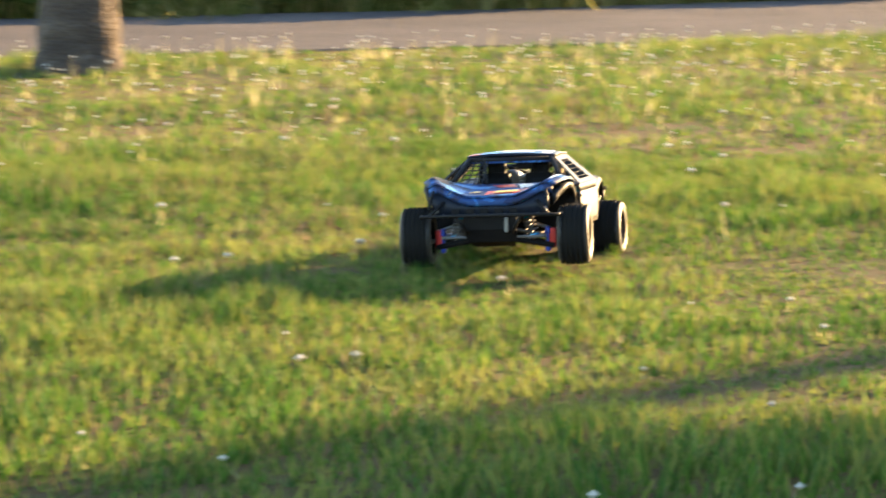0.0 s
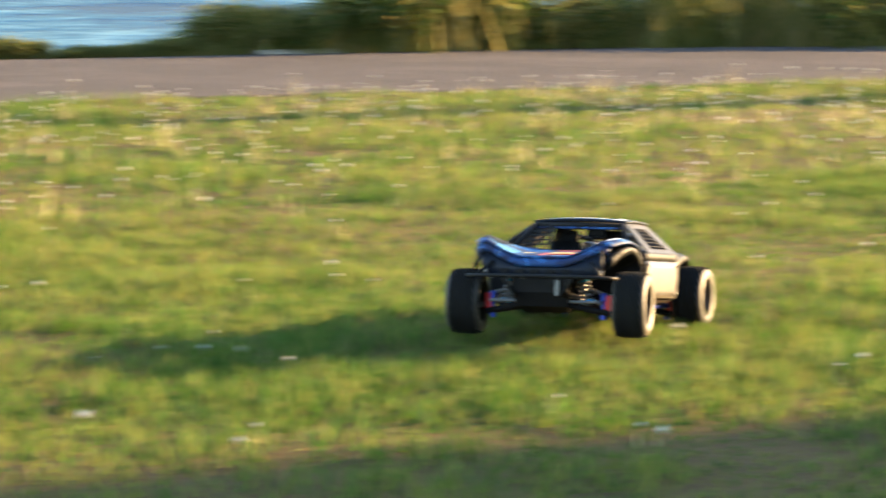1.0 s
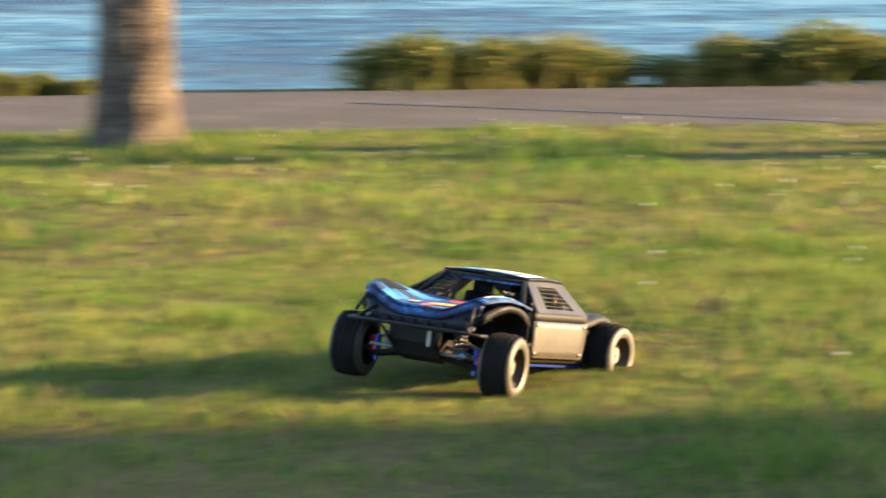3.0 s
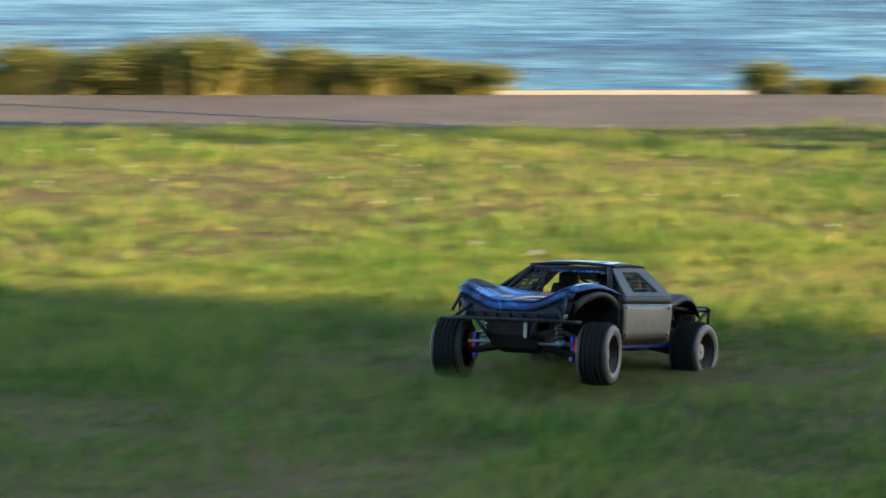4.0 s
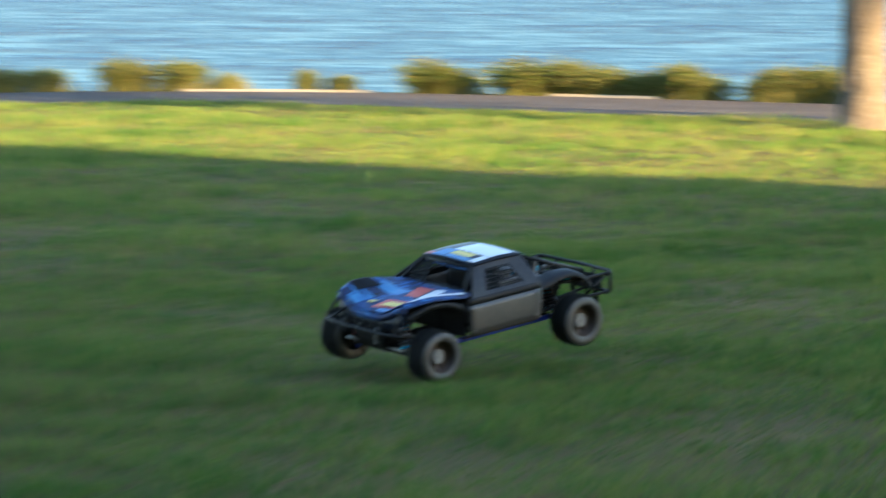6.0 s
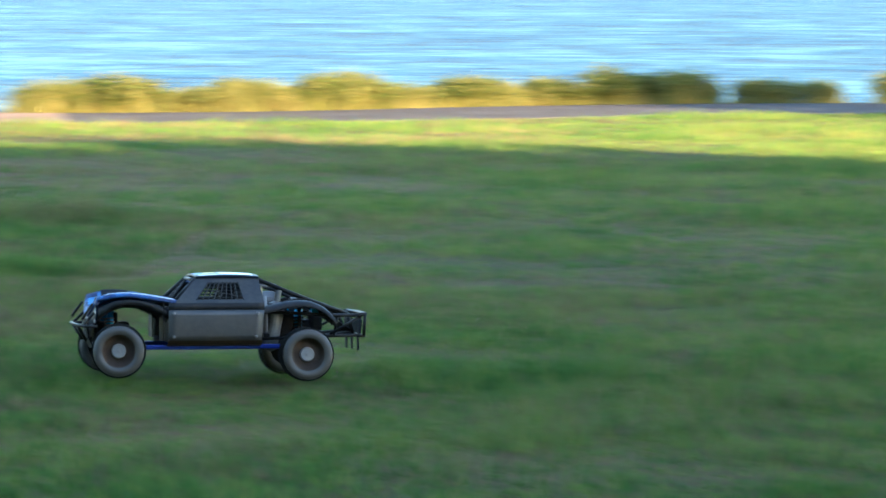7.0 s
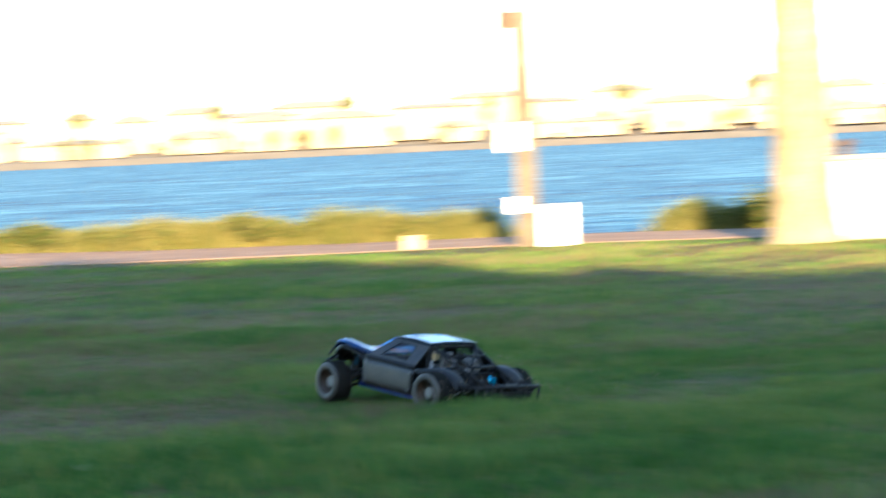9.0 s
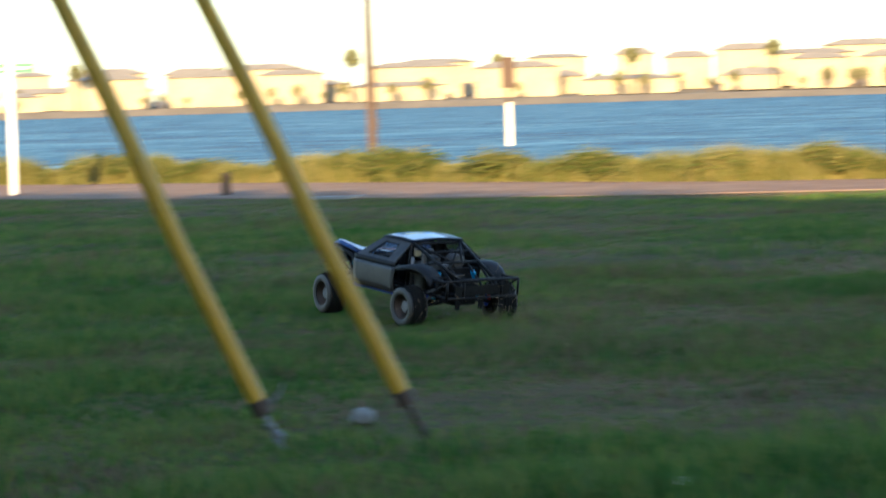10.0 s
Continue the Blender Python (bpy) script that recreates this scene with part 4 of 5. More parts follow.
# wheel arch liners under the hood's outer edge
for sgn in (-1, 1):
    rows = []
    for i in range(17):
        x = 0.346 - 0.216 * i / 16
        px, py, pz = hood_point(x, 1.0)
        drop = 0.030 * abs(2 * i / 16 - 1) ** 2.2
        rows.append([(x, sgn * 0.130, pz - 0.030 - drop), (x, sgn * (py - 0.030), pz - 0.012 - drop), (x, sgn * (py - 0.001), pz - 0.006 - drop * 0.5), (x, sgn * (py + 0.003), pz - 0.012 - drop), (x, sgn * (py - 0.002), pz - 0.024 - drop)])
    part("front_arch", sheet(rows, 0.003), M_ARCH, truck, "dusty wheel arch", smooth=True)
    part("inner_arch", sheet([[(0.150, sgn * y, z) for y in (0.10, 0.15, 0.200)] for z in (0.112, 0.160, 0.226)], 0.003), M_BLACK, truck)
    part("arch_bolt", lathe([(0.007, 0), (0.007, 0.004), (0.003, 0.006)], 8), M_HUB, truck).matrix_basis = pose(0.352, sgn * 0.150, 0.172, 0, 0, -90)


# cab sides: panel with a window opening
def cab_side(sgn):
    y0, y1 = 0.205, 0.122

    def P(x, z):
        k = max(0.0, (z - 0.228) / 0.072)
        bulge = 0.005 * math.sin(math.pi * min(1, max(0, (z - 0.10) / 0.13)))
        return (x, sgn * (y0 + bulge - (y0 - y1) * min(1, k)), z)
    low = []
    for z in (0.112, 0.130, 0.16, 0.19, 0.206):
        front, back = 0.134, -0.150 - 0.010 * (z - 0.1) / 0.1
        low.append([P(front + (back - front) * i / 12, z) for i in range(13)])
    part("door_panel", sheet(low, 0.004 * sgn), M_DOOR, truck, "pale dust-covered charcoal door panel", smooth=True)
    part("belt_panel", sheet([[P(0.134 - 0.294 * i / 12, z) for i in range(13)] for z in (0.2065, 0.218, 0.228)], 0.004 * sgn), M_ARCH, truck, "dark belt panel", smooth=True)
    for bx, bz in ((0.118, 0.196), (-0.140, 0.196), (0.118, 0.124), (-0.135, 0.124)):
        part("door_screw", lathe([(0.005, 0), (0.005, 0.003), (0.002, 0.004)], 8), M_STEEL, truck).matrix_basis = pose(bx, sgn * (abs(P(bx, bz)[1]) + 0.001), bz, 0, 0, 0 if sgn > 0 else 180)
    # pillars and header round the window
    bm = bmesh.new()

    def quad(a, b, c, d):
        bm.faces.new([bm.verts.new(P(*q)) for q in (a, b, c, d)])
    quad((0.062, 0.228), (0.115, 0.228), (0.040, 0.302), (0.018, 0.302))
    quad((0.062, 0.228), (0.018, 0.302), (0.004, 0.288), (0.048, 0.238))
    quad((0.048, 0.238), (0.062, 0.228), (-0.160, 0.228), (-0.098, 0.238))
    quad((-0.098, 0.238), (-0.160, 0.228), (-0.152, 0.302), (-0.088, 0.288))
    quad((0.004, 0.288), (0.018, 0.302), (-0.152, 0.302), (-0.088, 0.288))
    bmesh.ops.recalc_face_normals(bm, faces=bm.faces)
    bmesh.ops.solidify(bm, geom=list(bm.faces), thickness=0.005)
    part("window_surround", bm, M_PANEL, truck)
    net = bmesh.new()
    for i in range(9):
        k = i / 8
        add_tube(net, [P(-0.098 + 0.146 * k, 0.237), P(-0.088 + 0.092 * k, 0.289)], 0.0019, 5)
    for i in range(5):
        z = 0.244 + 0.010 * i
        add_tube(net, [P(-0.097 + (z - 0.238) * 0.2, z), P(0.048 - (z - 0.238) * 0.88, z)], 0.0017, 5)
    part("window_net", net, M_NET, truck, "black window net")


for sgn in (-1, 1):
    cab_side(sgn)


# roof: gently arched, white rear half
def roof_z(x, y):
    return 0.300 + 0.006 * (1 - (y / 0.125) ** 2) + 0.004 * math.sin(math.pi * min(1, max(0, (0.04 - x) / 0.19)))


roof_rows = [[(x, y, roof_z(x, y)) for y in [-0.125 + 0.25 * j / 12 for j in range(13)]] for x in [0.040 - 0.195 * i / 12 for i in range(13)]]
part("roof", sheet(roof_rows, -0.006), M_SMOKE, truck, "dark smoky roof panel", smooth=True)
part("roof_front_strip", sheet([[(0.0415, y, 0.302), (0.046, y, 0.294), (0.047, y, 0.286)] for y in [-0.120 + 0.24 * j / 8 for j in range(9)]], 0.004), M_SHELL, truck, "blue screen header", smooth=True)


def roof_decal(name, x0, x1, y0, y1, mat):
    bm = bmesh.new()
    g = [[bm.verts.new((x0 + (x1 - x0) * i / 8, y0 + (y1 - y0) * j / 8, roof_z(x0 + (x1 - x0) * i / 8, y0 + (y1 - y0) * j / 8) + 0.0075)) for j in range(9)] for i in range(9)]
    for A, B in zip(g[:-1], g[1:]):
        for j in range(8):
            bm.faces.new((A[j], A[j + 1], B[j + 1], B[j]))
    part(name, bm, mat, truck)


roof_decal("white_decal", -0.036, -0.140, -0.060, 0.108, M_FLASH_WHT)
roof_decal("pale_decal", 0.030, -0.034, 0.084, 0.112, M_FLASH_WHT)
roof_decal("orange_decal", 0.006, -0.030, -0.030, 0.060, M_FLASH_YEL)
roof_decal("cyan_decal", 0.036, -0.034, -0.088, -0.034, M_FLASH_BLU)
roof_decal("cyan_decal", 0.036, 0.009, -0.030, 0.080, M_FLASH_BLU)
roof_decal("red_decal", 0.036, 0.012, -0.122, -0.090, M_FLASH_RED)

# dashboard, firewall, seats seen through the open screen
part("firewall", box((0.012, 0.28, 0.09), (0.10, 0, 0.142), 0.004), M_BLACK, truck)
part("cab_floor", box((0.30, 0.26, 0.012), (-0.05, 0, 0.125), 0.003), M_BLACK, truck)
part("dashboard", box((0.05, 0.26, 0.034), (0.065, 0, 0.208), 0.01), M_BLACK, truck)
for sgn in (-1, 1):
    part("seat", box((0.05, 0.085, 0.12), (-0.055, sgn * 0.062, 0.195), 0.02, pose(0, 0, 0, 0, -12, 0)), M_BLACK, truck)
    part("seat_head", box((0.03, 0.055, 0.045), (-0.070, sgn * 0.062, 0.262), 0.014), M_BLACK, truck)
part("cooling_head", lathe([(0.034, 0.0), (0.034, 0.008), (0.028, 0.010), (0.034, 0.014), (0.034, 0.022), (0.028, 0.024), (0.034, 0.028), (0.034, 0.036), (0.02, 0.042)], 20, "z"), M_STEEL, truck, "finned cooling head").matrix_basis = pose(-0.150, 0.02, 0.205)
for y in (-0.012, 0.000, 0.012, 0.024):
    part("cooling_fin", box((0.030, 0.004, 0.030), (-0.110, y + 0.03, 0.245), 0.001), M_STEEL, truck)
screen_net = bmesh.new()
for y in (-0.118, -0.100, -0.082, -0.064):
    add_tube(screen_net, [(0.100, y * 1.15, 0.232), (0.046, y, 0.292)], 0.0022, 5)
for k in (0.2, 0.4, 0.6, 0.8):
    add_tube(screen_net, [(0.100 - 0.054 * k, -0.135 + 0.017 * k, 0.232 + 0.060 * k), (0.100 - 0.054 * k, -0.070 + 0.010 * k, 0.232 + 0.060 * k)], 0.0020, 5)
part("windscreen_net", screen_net, M_NET, truck)
part("screen_brace", tube([(0.095, -0.060, 0.228), (0.044, -0.075, 0.296)], 0.0045, 8), M_TUBE, truck, smooth=True)
part("rear_view_block", box((0.03, 0.05, 0.028), (-0.02, 0.03, 0.280), 0.006), M_BLACK, truck)
part("tan_headrest", box((0.02, 0.028, 0.034), (-0.160, 0.098, 0.262), 0.008), M_LID, truck, "tan padded block behind the cab")

# roll cage
CAGE = [
    ("a_pillar_bar", [(0.112, 0.158, 0.230), (0.042, 0.116, 0.298)], 0.0075),
    ("roof_bar", [(0.042, 0.116, 0.298), (-0.150, 0.114, 0.300)], 0.0065),
    ("b_pillar_bar", [(-0.150, 0.116, 0.300), (-0.160, 0.150, 0.110)], 0.0065),
    ("rear_down_bar", [(-0.150, 0.112, 0.298), (-0.300, 0.098, 0.238), (-0.440, 0.082, 0.188)], 0.0065),
    ("rear_mid_bar", [(-0.160, 0.110, 0.205), (-0.300, 0.098, 0.238)], 0.0055),
    ("rear_low_bar", [(-0.160, 0.110, 0.115), (-0.340, 0.085, 0.120), (-0.450, 0.085, 0.130)], 0.0055),
    ("tail_bar", [(-0.440, 0.082, 0.188), (-0.455, 0.085, 0.130)], 0.0055),
    ("diagonal_bar", [(-0.155, 0.110, 0.295), (-0.300, 0.020, 0.236)], 0.0050),
    ("side_cage_bar", [(-0.160, 0.165, 0.200), (-0.370, 0.165, 0.186), (-0.470, 0.172, 0.186)], 0.0055),
    ("side_cage_low_bar", [(-0.160, 0.165, 0.115), (-0.370, 0.150, 0.122), (-0.465, 0.165, 0.124)], 0.0050),
    ("side_cage_diagonal", [(-0.370, 0.165, 0.128), (-0.468, 0.170, 0.184)], 0.0045),
    ("side_cage_strut", [(-0.395, 0.165, 0.188), (-0.385, 0.152, 0.122)], 0.0045),
    ("tail_diagonal_bar", [(-0.300, 0.098, 0.236), (-0.450, 0.085, 0.135)], 0.0050),
]
for nm, pts, r in CAGE:
    for sgn in (-1, 1):
        part(nm, tube([(x, y * sgn, z) for x, y, z in pts], r, 8), M_TUBE, truck, smooth=True)
for nm, x, y, z, r in (("front_header_bar", 0.042, 0.116, 0.296, 0.0065), ("rear_header_bar", -0.15, 0.114, 0.294, 0.0065), ("cross_bar", -0.30, 0.098, 0.236, 0.0055), ("cross_bar", -0.225, 0.105, 0.268, 0.005), ("tail_cross_bar", -0.44, 0.082, 0.188, 0.0055), ("tail_cross_bar", -0.455, 0.085, 0.130, 0.0055)):
    part(nm, tube([(x, -y, z), (x, y, z)], r, 8), M_TUBE, truck, smooth=True)
part("grey_brace", tube([(-0.158, 0.112, 0.276), (-0.215, 0.06, 0.276)], 0.006, 8), M_STEEL, truck, "bare grey brace")
part("grey_brace", tube([(-0.255, 0.10, 0.236), (-0.320, 0.06, 0.228)], 0.006, 8), M_STEEL, truck, "bare grey brace")
part("pale_shock", tube([(-0.172, 0.128, 0.245), (-0.176, 0.135, 0.135)], 0.007, 10), M_HUB, truck, "pale silver shock reservoir", smooth=True)
part("dark_brace", tube([(-0.155, -0.112, 0.288), (-0.33, 0.06, 0.215)], 0.0055, 8), M_TUBE, truck, smooth=True)
part("air_filter", lathe([(0.026, -0.03), (0.030, -0.024), (0.030, 0.024), (0.026, 0.03)], 18), M_STEEL, truck, "pale grey air filter").matrix_basis = pose(-0.215, -0.045, 0.228, 0, 0, 90)
part("engine_fan", lathe([(0.038, 0), (0.044, 0.006), (0.044, 0.026), (0.020, 0.030)], 20), M_BLACK, truck).matrix_basis = pose(-0.225, 0.07, 0.165)
part("pull_starter", box((0.04, 0.06, 0.06), (-0.345, 0.03, 0.165), 0.012), M_BLACK, truck)
part("blue_mount", box((0.018, 0.010, 0.026), (-0.352, -0.045, 0.190), 0.003), M_CYAN, truck, "blue anodised mount")
part("blue_mount", box((0.022, 0.016, 0.026), (-0.330, 0.125, 0.196), 0.004), M_CYAN, truck, "blue anodised mount")
for y in (-0.05, 0.05):
    part("tail_upright", tube([(-0.30, y, 0.228), (-0.45, y * 0.8, 0.132)], 0.0045, 8), M_TUBE, truck, smooth=True)

# rear fenders: smooth scoops from behind the doors over the rear wheels
for sgn in (-1, 1):
    rows = []
    for i in range(21):
        x = -0.150 - 0.238 * i / 20
        z = float(np.interp(x, (-0.388, -0.37, -0.345, -0.31, -0.275, -0.24, -0.19, -0.150), (0.176, 0.198, 0.217, 0.231, 0.234, 0.231, 0.220, 0.212)))
        o = float(np.interp(x, (-0.388, -0.30, -0.20, -0.15), (0.190, 0.200, 0.206, 0.205)))
        rows.append([(x, sgn * 0.112, z - 0.022), (x, sgn * 0.125, z - 0.006), (x, sgn * 0.150, z), (x, sgn * (o - 0.022), z - 0.001), (x, sgn * (o - 0.006), z - 0.007), (x, sgn * o, z - 0.020)])
    part("rear_fender", sheet(rows, 0.004), M_ARCH, truck, "black arched rear wheel fender", smooth=True)
    part("fender_stay", tube([(-0.372, sgn * 0.175, 0.192), (-0.372, sgn * 0.10, 0.188)], 0.004, 6), M_TUBE, truck)

# bumpers
for nm, pts in (("bumper_top", [(-0.455, -0.182, 0.186), (-0.482, -0.165, 0.190), (-0.486, 0.0, 0.191), (-0.482, 0.165, 0.190), (-0.455, 0.182, 0.186)]), ("bumper_bottom", [(-0.455, -0.175, 0.124), (-0.478, -0.160, 0.122), (-0.480, 0.0, 0.121), (-0.478, 0.160, 0.122), (-0.455, 0.175, 0.124)])):
    part(nm, tube(pts, 0.0060, 8), M_TUBE, truck, smooth=True)
for y in (-0.170, -0.09, 0.09, 0.170):
    part("bumper_upright", tube([(-0.480, y, 0.189), (-0.476, y, 0.123)], 0.0052, 8), M_TUBE, truck, smooth=True)
part("bumper_plate", sheet([[(-0.474, y, 0.128), (-0.477, y, 0.150), (-0.478, y, 0.170)] for y in [-0.13 + 0.26 * j / 8 for j in range(9)]], 0.003), M_TYRE, truck, "dull black rear plate")
for y in (-0.10, 0.0, 0.11):
    part("mud_flap", box((0.004, 0.022, 0.045), (-0.468, y, 0.098), 0.002, pose(0, 0, 0, 8, 0, 0)), M_BLACK, truck)
part("front_bumper_bar", tube([(0.350, -0.192, 0.158), (0.385, -0.188, 0.158), (0.402, -0.12, 0.160), (0.404, 0, 0.160), (0.402, 0.12, 0.160), (0.385, 0.188, 0.158), (0.350, 0.192, 0.158)], 0.0050, 8), M_TUBE, truck, smooth=True)
for sgn in (-1, 1):
    part("front_bumper_stay", tube([(0.392, sgn * 0.165, 0.158), (0.356, sgn * 0.128, 0.196)], 0.0048, 8), M_TUBE, truck, smooth=True)
    part("front_bumper_prong", tube([(0.362, sgn * 0.155, 0.225), (0.395, sgn * 0.165, 0.178)], 0.0042, 8), M_TUBE, truck, smooth=True)
    part("front_bumper_lower_stay", tube([(0.400, sgn * 0.09, 0.158), (0.372, sgn * 0.060, 0.110)], 0.0048, 8), M_TUBE, truck, smooth=True)

# suspension
def coil(a, b, r, turns, wire):
    a, b = Vector(a), Vector(b)
    d = (b - a)
    u = d.orthogonal().normalized()
    w = d.normalized().cross(u)
    n = turns * 10
    return tube([a + d * (i / n) + (u * math.cos(i * math.tau / 10) + w * math.sin(i * math.tau / 10)) * r for i in range(n + 1)], wire, 5)


for sgn in (-1, 1):
    for ax, tower in ((AXLE_F, 0.285), (AXLE_R, -0.285)):
        hubx, huby = ax, sgn * (HALF_TRACK - 0.055)
        part("lower_arm", (lambda b: (add_tube(b, [(ax + 0.045, sgn * 0.05, 0.092), (hubx + 0.012, huby, 0.070)], 0.008), add_tube(b, [(ax - 0.045, sgn * 0.05, 0.092), (hubx - 0.012, huby, 0.070)], 0.008), b)[2])(bmesh.new()), M_BLACK, truck)
        part("upper_arm", tube([(ax - 0.01, sgn * 0.06, 0.145), (hubx, huby, 0.112)], 0.005), M_STEEL, truck)
        part("drive_shaft", tube([(ax, sgn * 0.05, 0.115), (hubx, sgn * (HALF_TRACK - 0.03), WHEEL_R)], 0.006), M_STEEL, truck)
        part("knuckle", box((0.030, 0.022, 0.052), (hubx, sgn * (HALF_TRACK - 0.060), 0.092), 0.007), M_RED, truck, "red anodised knuckle")
        part("knuckle_bolt", lathe([(0.004, -0.036), (0.008, -0.034), (0.008, -0.014), (0.005, -0.012), (0.005, 0.010), (0.008, 0.012), (0.008, 0.030), (0.004, 0.032)], 12, "z"), M_DEEPBLUE, truck, "blue bolt").matrix_basis = Matrix.Translation((hubx + 0.012 * (1 if ax > 0 else -1), sgn * (HALF_TRACK - 0.072), 0.090))
        for dx in ((0.0,) if ax < 0 else (0.012,)):
            top, low = (tower + dx, sgn * 0.080, 0.200), (ax + dx + 0.01, sgn * 0.108, 0.088)
            part("shock_body", tube([top, tuple(t + (l - t) * 0.5 for t, l in zip(top, low))], 0.0125, 12), M_CYAN, truck, "blue anodised shock", smooth=True)
            part("shock_rod", tube([tuple(t + (l - t) * 0.4 for t, l in zip(top, low)), low], 0.004, 8), M_STEEL, truck)
            part("spring", coil(tuple(t + (l - t) * 0.18 for t, l in zip(top, low)), tuple(t + (l - t) * 0.92 for t, l in zip(top, low)), 0.016, 8, 0.0030), M_STEEL if ax > 0 else M_BLACK, truck)
            part("spring_cup", tube([tuple(t + (l - t) * 0.88 for t, l in zip(top, low)), tuple(t + (l - t) * 0.95 for t, l in zip(top, low))], 0.018, 12), M_CYAN, truck)
part("steering_rod", tube([(0.345, -0.14, 0.098), (0.345, 0.14, 0.098)], 0.004), M_STEEL, truck)


# wheels
def make_wheel(side):
    """A wheel turning about y; its outer face looks to the given side."""
    hub = new("wheel")
    hub.parent = truck
    hub.scale = (0.93, 1.0, 0.93)
    w, r = 0.080, WHEEL_R
    bm = lathe([(0.058, -w / 2 + 0.004), (0.066, -w / 2), (0.078, -w / 2 + 0.004), (r - 0.004, -w / 2 + 0.014), (r - 0.002, -0.012), (r - 0.002, 0.012), (r - 0.004, w / 2 - 0.014), (0.078, w / 2 - 0.004), (0.066, w / 2), (0.058, w / 2 - 0.004), (0.056, 0.0), (0.058, -w / 2 + 0.004)], 48)
    bmesh.ops.delete(bm, geom=[f for f in bm.faces if len(f.verts) > 4], context="FACES")
    part("tyre", bm, M_TYRE, hub, smooth=True)
    bm = bmesh.new()
    for k in range(22):
        for row in range(6):
            y = -0.033 + 0.0132 * row
            aa = (k + 0.5 * (row % 2)) * math.tau / 22
            add_box(bm, (0.013, 0.0075, 0.012), (0, 0, 0), 0, Matrix.Rotation(-aa, 4, "Y") @ Matrix.Translation((r - (0.001 if abs(y) < 0.03 else 0.004), y, 0)) @ Matrix.Rotation(math.pi / 2, 4, "Y"))
    part("tread", bm, M_TYRE, hub)
    for sd in (-1, 1):
        bm = lathe([(0.054, -0.002), (0.058, 0.001), (0.067, 0.0028), (0.077, 0.0010), (0.0815, -0.004), (0.0835, -0.010)], 40)
        bmesh.ops.delete(bm, geom=[f for f in bm.faces if len(f.verts) > 4], context="FACES")
        sw = part("sidewall", bm, M_WALL, hub, "dust-covered sidewall", smooth=True)
        sw.matrix_basis = Matrix.Translation((0, sd * (w / 2 + 0.0006), 0)) @ (Matrix.Identity(4) if sd > 0 else Matrix.Rotation(math.pi, 4, "X"))
    prof = [(0.057, w / 2 - 0.006), (0.055, w / 2 - 0.008), (0.050, w / 2 - 0.028), (0.030, w / 2 - 0.034), (0.022, w / 2 - 0.030)]
    bm = lathe([(a, b * side) for a, b in prof], 36)
    bmesh.ops.delete(bm, geom=[f for f in bm.faces if len(f.verts) > 8], context="FACES")
    part("rim", bm, M_RIM, hub, "brown dusty rim", smooth=True)
    bm = bmesh.new()
    for k in range(6):
        a = k * math.tau / 6
        add_box(bm, (0.030, 0.006, 0.012), (0, 0, 0), 0.002, Matrix.Rotation(a, 4, "Y") @ Matrix.Translation((0.037, side * (w / 2 - 0.029), 0)))
    part("spokes", bm, M_RIM, hub)
    part("hub_cap", lathe([(0.024, side * (w / 2 - 0.034)), (0.024, side * (w / 2 - 0.020)), (0.021, side * (w / 2 - 0.017)), (0.006, side * (w / 2 - 0.017)), (0.005, side * (w / 2 - 0.014))], 24), M_HUB, hub, "silver hub")
    part("inner_disc", lathe([(0.055, -side * 0.006), (0.055, side * 0.000), (0.02, side * 0.002)], 24), M_BLACK, hub)
    return hub


WHEELS = []
for ax in (AXLE_F, AXLE_R):
    for sgn in (1, -1):
        WHEELS.append((make_wheel(sgn), ax, sgn))


# ============ grass ============
TRACK = np.array([(r[1], r[2]) for r in TRUCK_ROWS])
LAWN_EDGE = np.array([p for p in PATH_LINE])
SHAPE = LAWN_EDGE


def inside(px, py, poly):
    res = np.zeros(len(px), bool)
    x0, y0 = poly[-1]
    for x1, y1 in poly:
        cross = ((y1 > py) != (y0 > py)) & (px < (x0 - x1) * (py - y1) / (y0 - y1 + 1e-12) + x1)
        res ^= cross
        x0, y0 = x1, y1
    return res


def track_distance(px, py):
    best = np.full(len(px), 1e9)
    for a, b in zip(TRACK[:-1], TRACK[1:]):
        d = b - a
        k = np.clip(((px - a[0]) * d[0] + (py - a[1]) * d[1]) / max(1e-9, d @ d), 0, 1)
        best = np.minimum(best, np.hypot(px - a[0] - k * d[0], py - a[1] - k * d[1]))
    return best


def noise2(px, py, cell, seed):
    """Smooth value noise over the plan."""
    g = np.random.default_rng(seed).random((128, 128))
    u, v = px / cell + 40, py / cell + 40
    i, j = np.floor(u).astype(int), np.floor(v).astype(int)
    fu, fv = u - i, v - j
    fu, fv = fu * fu * (3 - 2 * fu), fv * fv * (3 - 2 * fv)
    a, b, c, d = g[i % 128, j % 128], g[(i + 1) % 128, j % 128], g[i % 128, (j + 1) % 128], g[(i + 1) % 128, (j + 1) % 128]
    return (a * (1 - fu) + b * fu) * (1 - fv) + (c * (1 - fu) + d * fu) * fv


